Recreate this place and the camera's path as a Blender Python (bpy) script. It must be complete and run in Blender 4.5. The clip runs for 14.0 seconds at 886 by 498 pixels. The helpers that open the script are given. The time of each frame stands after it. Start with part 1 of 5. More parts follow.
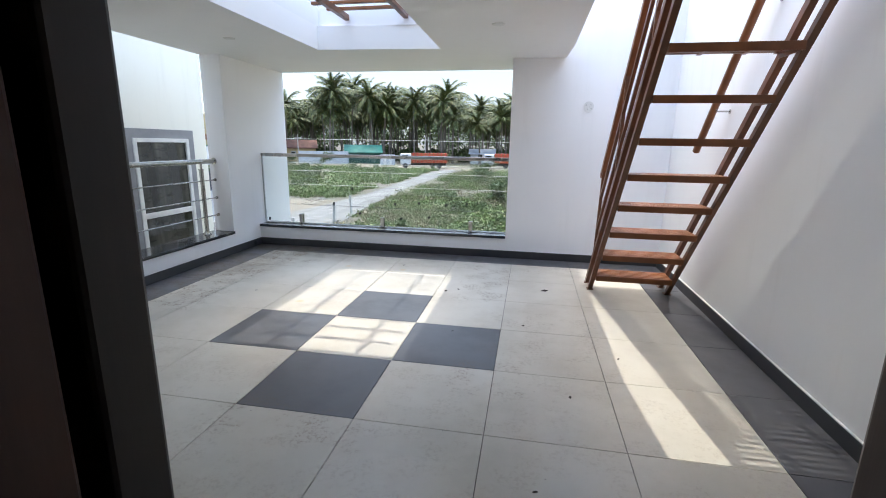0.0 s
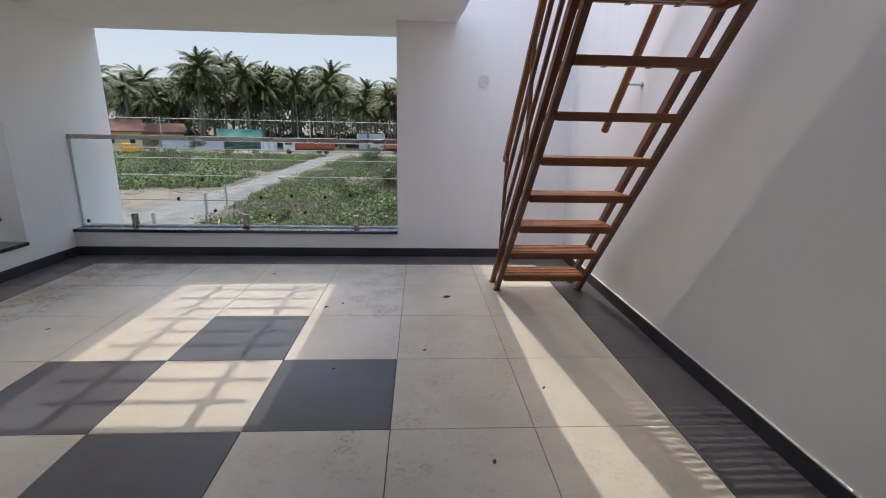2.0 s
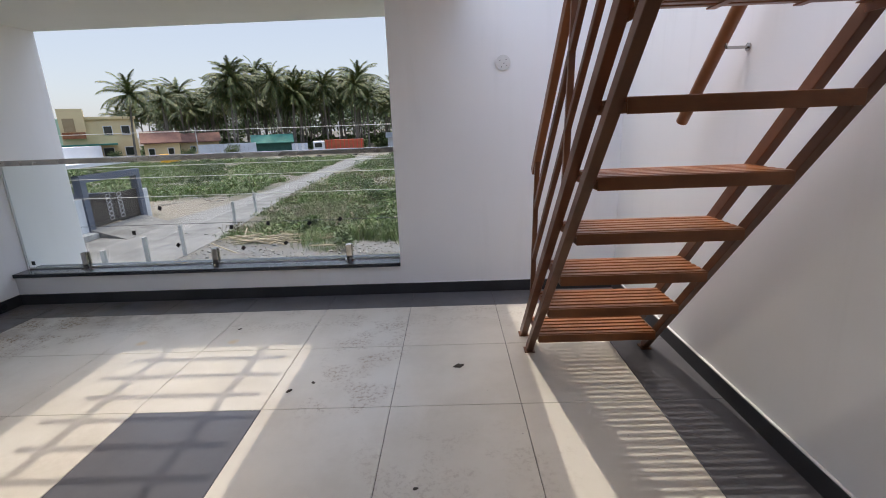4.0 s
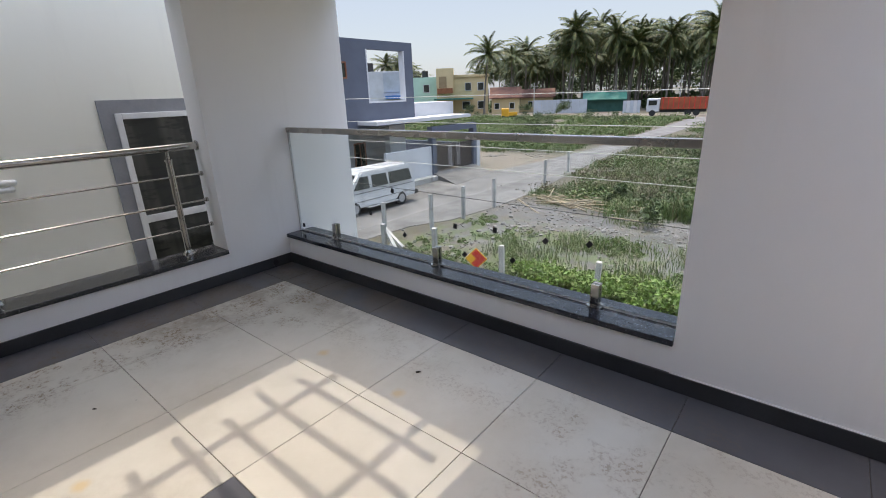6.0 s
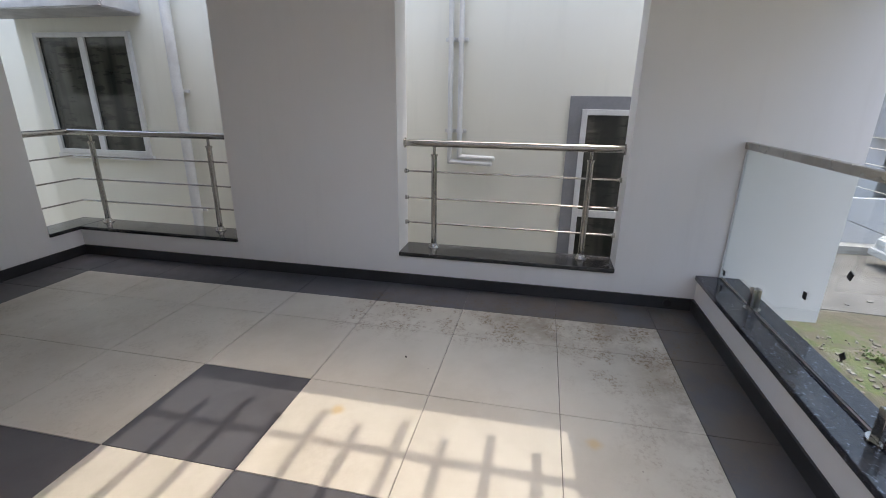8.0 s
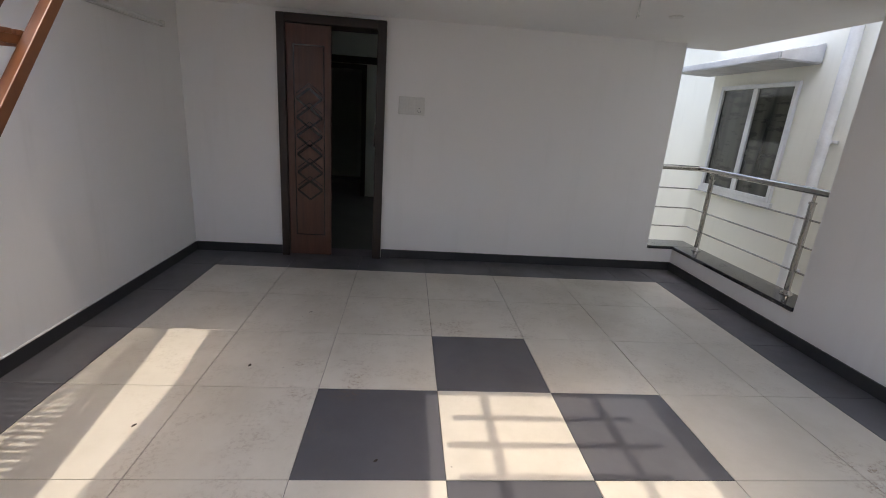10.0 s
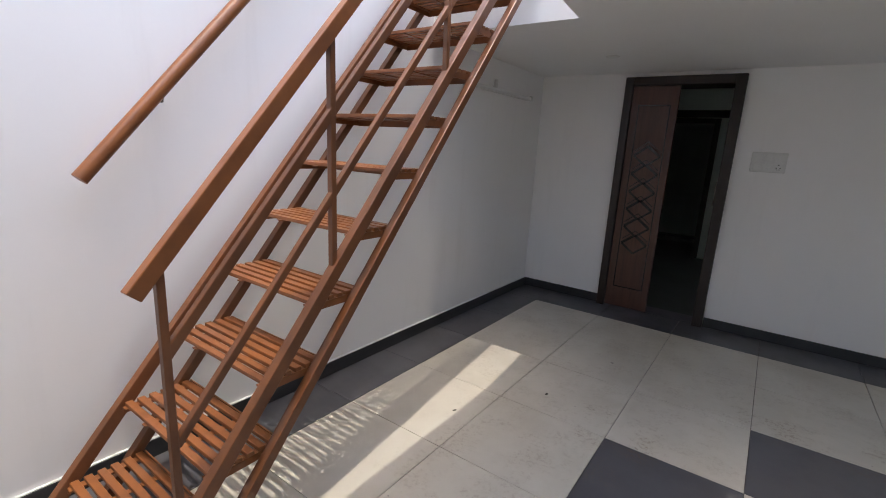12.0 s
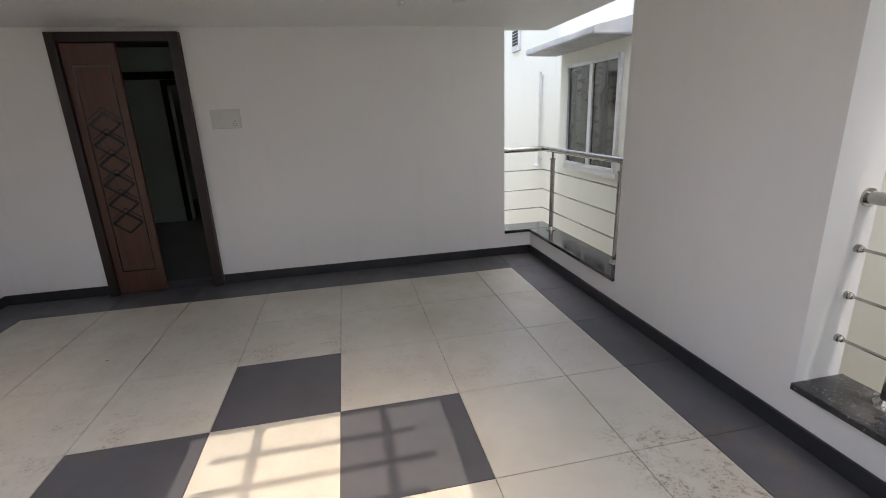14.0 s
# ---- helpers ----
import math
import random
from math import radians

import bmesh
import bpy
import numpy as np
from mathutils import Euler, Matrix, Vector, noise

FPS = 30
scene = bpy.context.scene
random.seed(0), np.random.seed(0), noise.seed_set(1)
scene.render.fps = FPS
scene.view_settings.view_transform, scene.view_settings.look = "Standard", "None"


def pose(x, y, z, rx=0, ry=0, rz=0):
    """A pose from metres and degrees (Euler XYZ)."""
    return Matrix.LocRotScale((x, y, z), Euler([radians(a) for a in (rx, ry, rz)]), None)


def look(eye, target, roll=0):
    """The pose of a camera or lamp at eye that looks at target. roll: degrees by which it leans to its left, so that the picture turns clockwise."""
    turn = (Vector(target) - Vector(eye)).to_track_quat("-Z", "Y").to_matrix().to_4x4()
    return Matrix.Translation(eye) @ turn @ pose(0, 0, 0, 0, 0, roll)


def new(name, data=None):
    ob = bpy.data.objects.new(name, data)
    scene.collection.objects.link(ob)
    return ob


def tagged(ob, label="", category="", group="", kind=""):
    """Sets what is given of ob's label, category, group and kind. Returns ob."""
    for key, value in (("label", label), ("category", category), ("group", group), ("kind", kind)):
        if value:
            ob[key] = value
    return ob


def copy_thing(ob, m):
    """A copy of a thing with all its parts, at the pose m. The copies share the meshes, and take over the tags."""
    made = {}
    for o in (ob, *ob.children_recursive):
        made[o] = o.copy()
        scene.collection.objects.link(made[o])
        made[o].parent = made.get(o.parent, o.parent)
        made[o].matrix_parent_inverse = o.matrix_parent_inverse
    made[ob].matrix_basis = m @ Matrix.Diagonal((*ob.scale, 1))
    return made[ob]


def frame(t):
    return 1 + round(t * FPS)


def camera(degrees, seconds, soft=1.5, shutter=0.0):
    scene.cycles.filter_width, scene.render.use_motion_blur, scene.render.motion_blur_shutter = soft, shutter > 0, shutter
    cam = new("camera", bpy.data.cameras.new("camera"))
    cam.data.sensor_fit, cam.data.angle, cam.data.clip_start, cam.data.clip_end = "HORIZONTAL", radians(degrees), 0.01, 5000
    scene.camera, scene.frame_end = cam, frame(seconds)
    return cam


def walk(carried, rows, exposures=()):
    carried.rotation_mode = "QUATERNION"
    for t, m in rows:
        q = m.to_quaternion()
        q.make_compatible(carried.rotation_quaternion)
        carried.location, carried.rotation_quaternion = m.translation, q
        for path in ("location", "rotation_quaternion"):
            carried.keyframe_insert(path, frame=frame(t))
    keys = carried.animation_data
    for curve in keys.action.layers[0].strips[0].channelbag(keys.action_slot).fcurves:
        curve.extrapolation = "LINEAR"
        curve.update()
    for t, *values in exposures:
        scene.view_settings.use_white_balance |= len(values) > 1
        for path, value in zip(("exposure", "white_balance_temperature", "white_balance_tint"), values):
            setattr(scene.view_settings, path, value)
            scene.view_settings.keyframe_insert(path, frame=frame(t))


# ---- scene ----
cam = camera(88.1, 14.0, soft=1.0)
PATH = [
    (0, (0.034, 0.022, 1.238), (-0.318, 1.94, 0.792), 0.9),
    (0.5, (-0.012, 0.197, 1.2), (-0.51, 2.075, 0.728), 2.5),
    (1, (0.004, 0.366, 1.189), (-0.427, 2.255, 0.695), 2.3),
    (1.5, (0.037, 0.568, 1.185), (-0.084, 2.503, 0.691), 2.0),
    (2, (0.013, 0.755, 1.19), (0.119, 2.689, 0.692), 1.1),
    (2.2, (0.012, 0.824, 1.223), (0.173, 2.752, 0.718), 0.4),
    (4.3, (0.249, 1.972, 1.243), (0.122, 3.898, 0.72), -2.7),
    (4.5, (0.265, 2.12, 1.261), (0.061, 4.036, 0.727), -2.7),
    (5, (0.26, 2.444, 1.261), (-0.149, 4.324, 0.718), -2.7),
    (5.5, (0.211, 2.766, 1.287), (-0.512, 4.542, 0.719), -2.6),
    (6, (0.181, 3.086, 1.31), (-1.037, 4.537, 0.67), -2.1),
    (6.5, (0.111, 3.348, 1.308), (-1.424, 4.447, 0.647), -1.3),
    (7, (0.021, 3.608, 1.343), (-1.736, 4.297, 0.681), -1.1),
    (7.5, (-0.038, 3.834, 1.322), (-1.916, 4.012, 0.658), -0.5),
    (7.6, (-0.038, 3.897, 1.33), (-1.92, 3.947, 0.656), -0.8),
    (7.9, (-0.138, 4.029, 1.344), (-2.0, 3.736, 0.677), -0.3),
    (8, (-0.124, 4.034, 1.329), (-1.982, 3.643, 0.702), 0.7),
    (8.5, (-0.27, 4.165, 1.355), (-1.957, 3.269, 0.764), 2.0),
    (9, (-0.368, 4.299, 1.355), (-1.58, 2.82, 0.769), 3.3),
    (9.2, (-0.396, 4.341, 1.355), (-1.4, 2.72, 0.749), 3.9),
    (11.3, (-0.56, 4.554, 1.398), (0.37, 2.853, 0.905), 3.3),
    (11.5, (-0.553, 4.578, 1.401), (0.488, 2.938, 0.924), 3.3),
    (12, (-0.576, 4.595, 1.391), (0.547, 2.998, 0.956), 3.3),
    (12.5, (-0.671, 4.57, 1.394), (0.095, 2.774, 0.959), 2.3),
    (13, (-0.843, 4.529, 1.388), (-0.653, 2.583, 0.967), 0.1),
    (13.5, (-1.105, 4.458, 1.383), (-1.305, 2.528, 0.901), -1.1),
    (14, (-1.442, 4.412, 1.382), (-1.82, 2.531, 0.819), -2.3),
]
EXPOSURES = [(0.0, 3.2, 7050, 5), (0.3, 2.85, 7250, 7), (0.8, 2.55, 7450, 8), (2.0, 2.5, 7550, 10), (5.0, 2.55, 7550, 11), (6.5, 2.53, 7650, 10), (7.5, 2.65, 7650, 10), (8.3, 2.75, 7800, 11), (9.2, 3.0, 8100, 13), (11.3, 2.95, 7550, 10), (12.0, 2.78, 7550, 10), (12.5, 2.9, 7850, 9), (13.0, 3.05, 8100, 10), (14.0, 3.12, 8250, 11)]
SKY_STRENGTH, SUN_STRENGTH = 0.16, 0.3
walk(cam, [(t, look(eye, target, roll)) for t, eye, target, roll in PATH], EXPOSURES)

# ---- world, sun, exposure ----
SUN_DIR = Vector((0.10, -0.10, -1.0)).normalized()
world = bpy.data.worlds.new("world")
scene.world = world
world.use_nodes = True
wn = world.node_tree.nodes
sky = wn.new("ShaderNodeTexSky")
sky.sky_type = "NISHITA"
sky.sun_disc = False
sky.sun_elevation = math.asin(-SUN_DIR.z)
sky.sun_rotation = math.atan2(-SUN_DIR.x, -SUN_DIR.y)
sky.air_density, sky.dust_density, sky.ozone_density = 1.0, 1.5, 1.5
wn["Background"].inputs["Strength"].default_value = SKY_STRENGTH
# thin even cloud veils the lower sky and thins out overhead
links = world.node_tree.links
up = wn.new("ShaderNodeSeparateXYZ")
links.new(wn.new("ShaderNodeTexCoord").outputs["Generated"], up.inputs[0])
veil = wn.new("ShaderNodeMapRange")
veil.interpolation_type = "SMOOTHSTEP"
for i, v in enumerate((0.32, 0.88, 0.92, 0.0)):
    veil.inputs[i + 1].default_value = v
links.new(up.outputs[2], veil.inputs[0])
cloud = wn.new("ShaderNodeMix")
cloud.data_type = "RGBA"
cloud.inputs[7].default_value = (0.42, 0.5, 0.68, 1)
links.new(veil.outputs[0], cloud.inputs[0])
links.new(sky.outputs[0], cloud.inputs[6])
links.new(cloud.outputs[2], wn["Background"].inputs["Color"])
sun_data = bpy.data.lights.new("sun", "SUN")
sun_data.energy, sun_data.angle, sun_data.color = SUN_STRENGTH, radians(0.45), (0.97, 0.99, 1.0)
sun = new("sun", sun_data)
sun.matrix_world = look((0, 0, 30), Vector((0, 0, 30)) + SUN_DIR)

# ---- materials ----


def nodes_of(name):
    m = bpy.data.materials.new(name)
    m.use_nodes = True
    t = m.node_tree
    return m, t, t.nodes["Principled BSDF"]


def mixed(t, fac, a, b):
    """A colour mix node; fac, a and b are sockets or values."""
    n = t.nodes.new("ShaderNodeMix")
    n.data_type = "RGBA"
    for i, v in ((0, fac), (6, a), (7, b)):
        if isinstance(v, bpy.types.NodeSocket):
            t.links.new(v, n.inputs[i])
        else:
            n.inputs[i].default_value = (*v, 1) if isinstance(v, tuple) else v
    return n.outputs[2]


def noise_of(t, scale, detail=4, rough=0.55, vec=None, stretch=None):
    n = t.nodes.new("ShaderNodeTexNoise")
    n.inputs["Scale"].default_value = scale
    n.inputs["Detail"].default_value = detail
    n.inputs["Roughness"].default_value = rough
    if vec is None:
        vec = t.nodes.new("ShaderNodeNewGeometry").outputs["Position"]
    if stretch:
        v = t.nodes.new("ShaderNodeVectorMath")
        v.operation = "MULTIPLY"
        t.links.new(vec, v.inputs[0])
        v.inputs[1].default_value = stretch
        vec = v.outputs[0]
    t.links.new(vec, n.inputs["Vector"])
    return n.outputs["Fac"]


def ramp(t, val, lo, hi, a=0.0, b=1.0):
    n = t.nodes.new("ShaderNodeMapRange")
    n.interpolation_type = "SMOOTHSTEP"
    t.links.new(val, n.inputs[0])
    for i, v in enumerate((lo, hi, a, b)):
        n.inputs[i + 1].default_value = v
    return n.outputs[0]


def calc(t, op, a, b=None):
    n = t.nodes.new("ShaderNodeMath")
    n.operation = op
    for i, v in enumerate((a, b)):
        if v is None:
            continue
        if isinstance(v, bpy.types.NodeSocket):
            t.links.new(v, n.inputs[i])
        else:
            n.inputs[i].default_value = v
    return n.outputs[0]


def bumped(t, bsdf, height, strength=0.2, dist=0.002):
    b = t.nodes.new("ShaderNodeBump")
    b.inputs["Strength"].default_value = strength
    b.inputs["Distance"].default_value = dist
    t.links.new(height, b.inputs["Height"])
    t.links.new(b.outputs[0], bsdf.inputs["Normal"])


def surface(name, base, alt=None, scale=3.0, rough=0.6, metal=0.0, grain=60.0, bump=0.15, stretch=None, spread=(0.35, 0.7), vary=0.0, rvar=0.1):
    """A paint, stone or earth surface: two colours mixed at a coarse and a fine scale, rough and bumpy."""
    m, t, b = nodes_of(name)
    alt = alt or tuple(c * 0.86 for c in base)
    big = ramp(t, noise_of(t, scale, 5, 0.6, None, stretch), *spread)
    fine = noise_of(t, grain, 3, 0.6, None, stretch)
    col = mixed(t, big, base, alt)
    col = mixed(t, ramp(t, fine, 0.3, 0.75, 0.0, 0.22), col, tuple(c * 0.7 for c in base))
    if vary:
        info = t.nodes.new("ShaderNodeObjectInfo").outputs["Random"]
        col = mixed(t, calc(t, "MULTIPLY", info, vary), col, tuple(c * 0.55 for c in base))
    t.links.new(col, b.inputs["Base Color"])
    b.inputs["Metallic"].default_value = metal
    t.links.new(ramp(t, big, 0, 1, rough - rvar / 2, rough + rvar / 2), b.inputs["Roughness"])
    if bump:
        bumped(t, b, fine, bump)
    return m


def plain(name, base, rough=0.5, metal=0.0, spec=0.5):
    m, t, b = nodes_of(name)
    b.inputs["Base Color"].default_value = (*base, 1)
    b.inputs["Roughness"].default_value = rough
    b.inputs["Metallic"].default_value = metal
    b.inputs["Specular IOR Level"].default_value = spec
    return m


def box_mask(t, x0, x1, y0, y1, soft):
    """1 inside a rectangle of the plan, falling off over soft metres."""
    sep = t.nodes.new("ShaderNodeSeparateXYZ")
    t.links.new(t.nodes.new("ShaderNodeNewGeometry").outputs["Position"], sep.inputs[0])
    v = None
    for axis, lo, hi in ((0, x0, x1), (1, y0, y1)):
        a = calc(t, "MULTIPLY", ramp(t, sep.outputs[axis], lo - soft, lo), ramp(t, sep.outputs[axis], hi, hi + soft, 1.0, 0.0))
        v = a if v is None else calc(t, "MULTIPLY", v, a)
    return v


def floor_tile(name, base, dark, rough, dirt_col):
    m, t, b = nodes_of(name)
    rnd = t.nodes.new("ShaderNodeObjectInfo").outputs["Random"]
    cloud = ramp(t, noise_of(t, 2.3, 6, 0.62), 0.35, 0.7)
    fine = noise_of(t, 140, 3, 0.6)
    col = mixed(t, cloud, base, dark)
    col = mixed(t, calc(t, "MULTIPLY", rnd, 0.18), col, dark)
    # dried mud and scuffs where the water stood
    patches = None
    for x0, x1, y0, y1, soft, amount in ((-2.95, -2.6, 3.0, 4.85, 0.3, 1.0), (-2.85, -2.3, 4.45, 4.9, 0.3, 1.0), (-3.2, -2.7, 4.75, 5.09, 0.3, 0.9), (-0.45, -0.15, 3.6, 4.65, 0.14, 0.6), (-0.3, 0.05, 2.2, 2.42, 0.15, 0.6), (-3.0, 1.2, 4.55, 4.9, 0.2, 0.35), (-3.2, 1.3, 0.3, 2.2, 0.5, 0.22), (-1.35, -0.6, 1.62, 1.86, 0.12, 0.5), (-0.1, 0.5, 2.5, 3.3, 0.25, 0.3)):
        k = calc(t, "MULTIPLY", box_mask(t, x0, x1, y0, y1, soft), amount)
        patches = k if patches is None else calc(t, "MAXIMUM", patches, k)
    speck = ramp(t, noise_of(t, 5, 8, 0.7), 0.45, 0.6)
    gran = ramp(t, noise_of(t, 46, 6, 0.75), 0.5, 0.57)
    film = ramp(t, noise_of(t, 1.1, 5, 0.6), 0.46, 0.76, 0.0, 0.26)
    dirt = calc(t, "MULTIPLY", calc(t, "MULTIPLY", patches, speck), calc(t, "ADD", calc(t, "MULTIPLY", gran, 0.75), 0.18))
    dirt = calc(t, "MAXIMUM", dirt, calc(t, "MULTIPLY", film, ramp(t, noise_of(t, 30, 5, 0.7), 0.3, 0.7, 0.2, 0.8)))
    # brown water marks in the drained corner
    mark = calc(t, "MAXIMUM", box_mask(t, -3.2, -2.75, 4.0, 5.09, 0.5), box_mask(t, -3.2, -1.9, 4.82, 5.09, 0.4))
    mark = calc(t, "MULTIPLY", mark, ramp(t, noise_of(t, 3.5, 8, 0.7), 0.36, 0.62, 0.0, 0.6))
    col = mixed(t, mark, col, tuple(c * 0.8 for c in dirt_col))
    # scattered fine specks of grit
    vor = t.nodes.new("ShaderNodeTexVoronoi")
    vor.inputs["Scale"].default_value = 7.0
    vor.inputs["Randomness"].default_value = 1.0
    t.links.new(t.nodes.new("ShaderNodeNewGeometry").outputs["Position"], vor.inputs["Vector"])
    grit = ramp(t, vor.outputs["Distance"], 0.02, 0.035, 0.55, 0.0)
    col = mixed(t, calc(t, "MINIMUM", dirt, 0.85), col, dirt_col)
    col = mixed(t, grit, col, (0.09, 0.075, 0.06))
    # a few ochre rust spots
    och = None
    for x, y in ((-1.71, 3.23), (-1.74, 4.33), (-1.16, 4.32)):
        spot = t.nodes.new("ShaderNodeVectorMath")
        spot.operation = "DISTANCE"
        t.links.new(t.nodes.new("ShaderNodeNewGeometry").outputs["Position"], spot.inputs[0])
        spot.inputs[1].default_value = (x, y, 0)
        k = ramp(t, calc(t, "ADD", spot.outputs["Value"], calc(t, "MULTIPLY", noise_of(t, 25, 3, 0.6), 0.03)), 0.022, 0.062, 0.6, 0.0)
        och = k if och is None else calc(t, "MAXIMUM", och, k)
    col = mixed(t, och, col, (0.62, 0.42, 0.16))
    t.links.new(col, b.inputs["Base Color"])
    r = calc(t, "ADD", ramp(t, cloud, 0, 1, rough, rough + 0.1), calc(t, "MULTIPLY", dirt, 0.35))
    t.links.new(r, b.inputs["Roughness"])
    bumped(t, b, fine, 0.05, 0.001)
    return m


def painted_wall(name, base, stain):
    m, t, b = nodes_of(name)
    big = ramp(t, noise_of(t, 0.9, 4, 0.55), 0.4, 0.75, 0, 0.5)
    streak = ramp(t, noise_of(t, 2.0, 5, 0.6, None, (3.5, 3.5, 0.35)), 0.52, 0.8, 0, 0.35)
    fine = noise_of(t, 220, 3, 0.6)
    roller = noise_of(t, 30, 4, 0.6)
    col = mixed(t, big, base, tuple(c * 0.95 for c in base))
    col = mixed(t, streak, col, stain)
    t.links.new(col, b.inputs["Base Color"])
    b.inputs["Roughness"].default_value = 0.62
    b.inputs["Specular IOR Level"].default_value = 0.35
    bumped(t, b, calc(t, "ADD", fine, calc(t, "MULTIPLY", roller, 1.2)), 0.12, 0.002)
    return m


def granite(name, base, fleck, scale=90, rough=0.12, flecks=(0.62, 0.7)):
    m, t, b = nodes_of(name)
    f = ramp(t, noise_of(t, scale, 5, 0.7), *flecks)
    g = ramp(t, noise_of(t, scale * 0.22, 5, 0.65), 0.5, 0.7, 0, 0.4)
    col = mixed(t, g, base, tuple(c * 2.0 for c in base))
    col = mixed(t, f, col, fleck)
    dust = ramp(t, noise_of(t, 3.0, 6, 0.65), 0.45, 0.8, 0.0, 0.35)
    col = mixed(t, dust, col, (0.2, 0.19, 0.18))
    t.links.new(col, b.inputs["Base Color"])
    t.links.new(ramp(t, dust, 0, 0.4, rough, rough + 0.3), b.inputs["Roughness"])
    return m


def timber(name, base, dark, axis=1, rough=0.35, coat=0.0, scale=9.0):
    m, t, b = nodes_of(name)
    stretch = [1.0, 1.0, 1.0]
    stretch[axis] = 0.07
    vec = t.nodes.new("ShaderNodeTexCoord").outputs["Object"]
    g = ramp(t, noise_of(t, scale * 4, 6, 0.65, vec, tuple(stretch)), 0.3, 0.72)
    col = mixed(t, g, base, dark)
    col = mixed(t, ramp(t, noise_of(t, 2.0, 3, 0.5), 0.35, 0.75, 0, 0.5), col, dark)
    t.links.new(col, b.inputs["Base Color"])
    b.inputs["Roughness"].default_value = rough
    b.inputs["Coat Weight"].default_value = coat
    bumped(t, b, g, 0.1, 0.001)
    return m


def clear_glass(name, tint, rough=0.0):
    """A pane: real glass that lets the daylight through."""
    m, t, b = nodes_of(name)
    b.inputs["Base Color"].default_value = (*tint, 1)
    b.inputs["Transmission Weight"].default_value = 1.0
    b.inputs["Roughness"].default_value = rough
    b.inputs["IOR"].default_value = 1.45
    return m


M = {}
M["wall"] = painted_wall("white_wall_paint", (0.86, 0.845, 0.83), (0.74, 0.72, 0.695))
M["ceiling"] = painted_wall("ceiling_paint", (0.86, 0.855, 0.84), (0.8, 0.79, 0.77))
M["well"] = painted_wall("outer_white_paint", (0.82, 0.82, 0.83), (0.7, 0.69, 0.68))
M["neighbour"] = painted_wall("cream_wall_paint", (0.80, 0.79, 0.70), (0.68, 0.67, 0.59))
M["tile"] = floor_tile("beige_vitrified_tile", (0.6, 0.56, 0.485), (0.53, 0.49, 0.415), 0.28, (0.21, 0.14, 0.08))
M["tile_dark"] = floor_tile("charcoal_vitrified_tile", (0.098, 0.098, 0.108), (0.08, 0.08, 0.089), 0.3, (0.16, 0.125, 0.09))
M["skirting"] = surface("black_skirting_tile", (0.028, 0.029, 0.032), (0.045, 0.045, 0.047), 2.5, 0.35, grain=90, bump=0.05)
M["grout"] = surface("cement_grout", (0.13, 0.11, 0.09), (0.06, 0.05, 0.042), 5, 0.9)
M["plaster"] = surface("rough_cement", (0.42, 0.40, 0.37), (0.3, 0.285, 0.26), 4, 0.9, bump=0.4)
M["granite"] = granite("black_granite", (0.018, 0.019, 0.022), (0.2, 0.205, 0.215), 70, 0.1, (0.57, 0.68))
M["granite_blue"] = granite("blue_black_granite", (0.02, 0.023, 0.032), (0.2, 0.23, 0.29), 55, 0.08, (0.58, 0.68))
M["steel"] = surface("polished_steel", (0.46, 0.445, 0.42), (0.36, 0.345, 0.325), 8, 0.17, 1.0, grain=120, bump=0.0)
M["steel_tube"] = surface("brushed_steel_tube", (0.55, 0.52, 0.48), (0.4, 0.38, 0.35), 6, 0.28, 1.0, grain=160, bump=0.02)
M["glass"] = clear_glass("clear_glass", (0.93, 0.97, 0.95))
M["dark_glass"] = plain("dark_window_glass", (0.02, 0.023, 0.02), 0.06)
M["stair"] = surface("brown_enamel_paint", (0.25, 0.088, 0.03), (0.17, 0.058, 0.02), 5, 0.38, grain=70, bump=0.06, rvar=0.15)
M["stair_bar"] = surface("brown_enamel_tube", (0.165, 0.06, 0.023), (0.11, 0.04, 0.016), 5, 0.4, grain=70, bump=0.06, rvar=0.15)
M["door"] = timber("walnut_door_veneer", (0.105, 0.042, 0.027), (0.06, 0.024, 0.016), 2, 0.4)
M["door_frame"] = timber("dark_door_frame", (0.024, 0.013, 0.009), (0.013, 0.007, 0.005), 2, 0.4)
M["inlay"] = plain("blue_black_inlay", (0.006, 0.007, 0.009), 0.16)
M["white_plastic"] = surface("white_plastic", (0.74, 0.73, 0.70), (0.7, 0.69, 0.66), 6, 0.35, bump=0.0)
M["pvc"] = surface("white_pvc", (0.74, 0.75, 0.74), (0.62, 0.62, 0.6), 4, 0.45, bump=0.03)
M["scrap"] = surface("dry_dark_scrap", (0.05, 0.038, 0.026), (0.03, 0.024, 0.018), 40, 0.8)
M["black"] = plain("black_rubber", (0.015, 0.015, 0.016), 0.6)
M["grey_paint"] = surface("grey_window_band", (0.26, 0.265, 0.28), (0.21, 0.215, 0.23), 4, 0.7)
M["upvc"] = surface("white_window_frame", (0.72, 0.73, 0.72), (0.6, 0.6, 0.6), 4, 0.4, bump=0.0)
M["room_floor"] = surface("grey_floor_tile", (0.24, 0.25, 0.24), (0.2, 0.21, 0.2), 1.5, 0.2, bump=0.0)
M["room_wall"] = surface("room_wall_paint", (0.72, 0.74, 0.70), (0.66, 0.68, 0.64), 2, 0.7)
M["lamp_white"] = plain("lamp_diffuser", (0.75, 0.75, 0.73), 0.4)

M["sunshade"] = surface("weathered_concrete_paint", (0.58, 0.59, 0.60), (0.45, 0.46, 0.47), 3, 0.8)


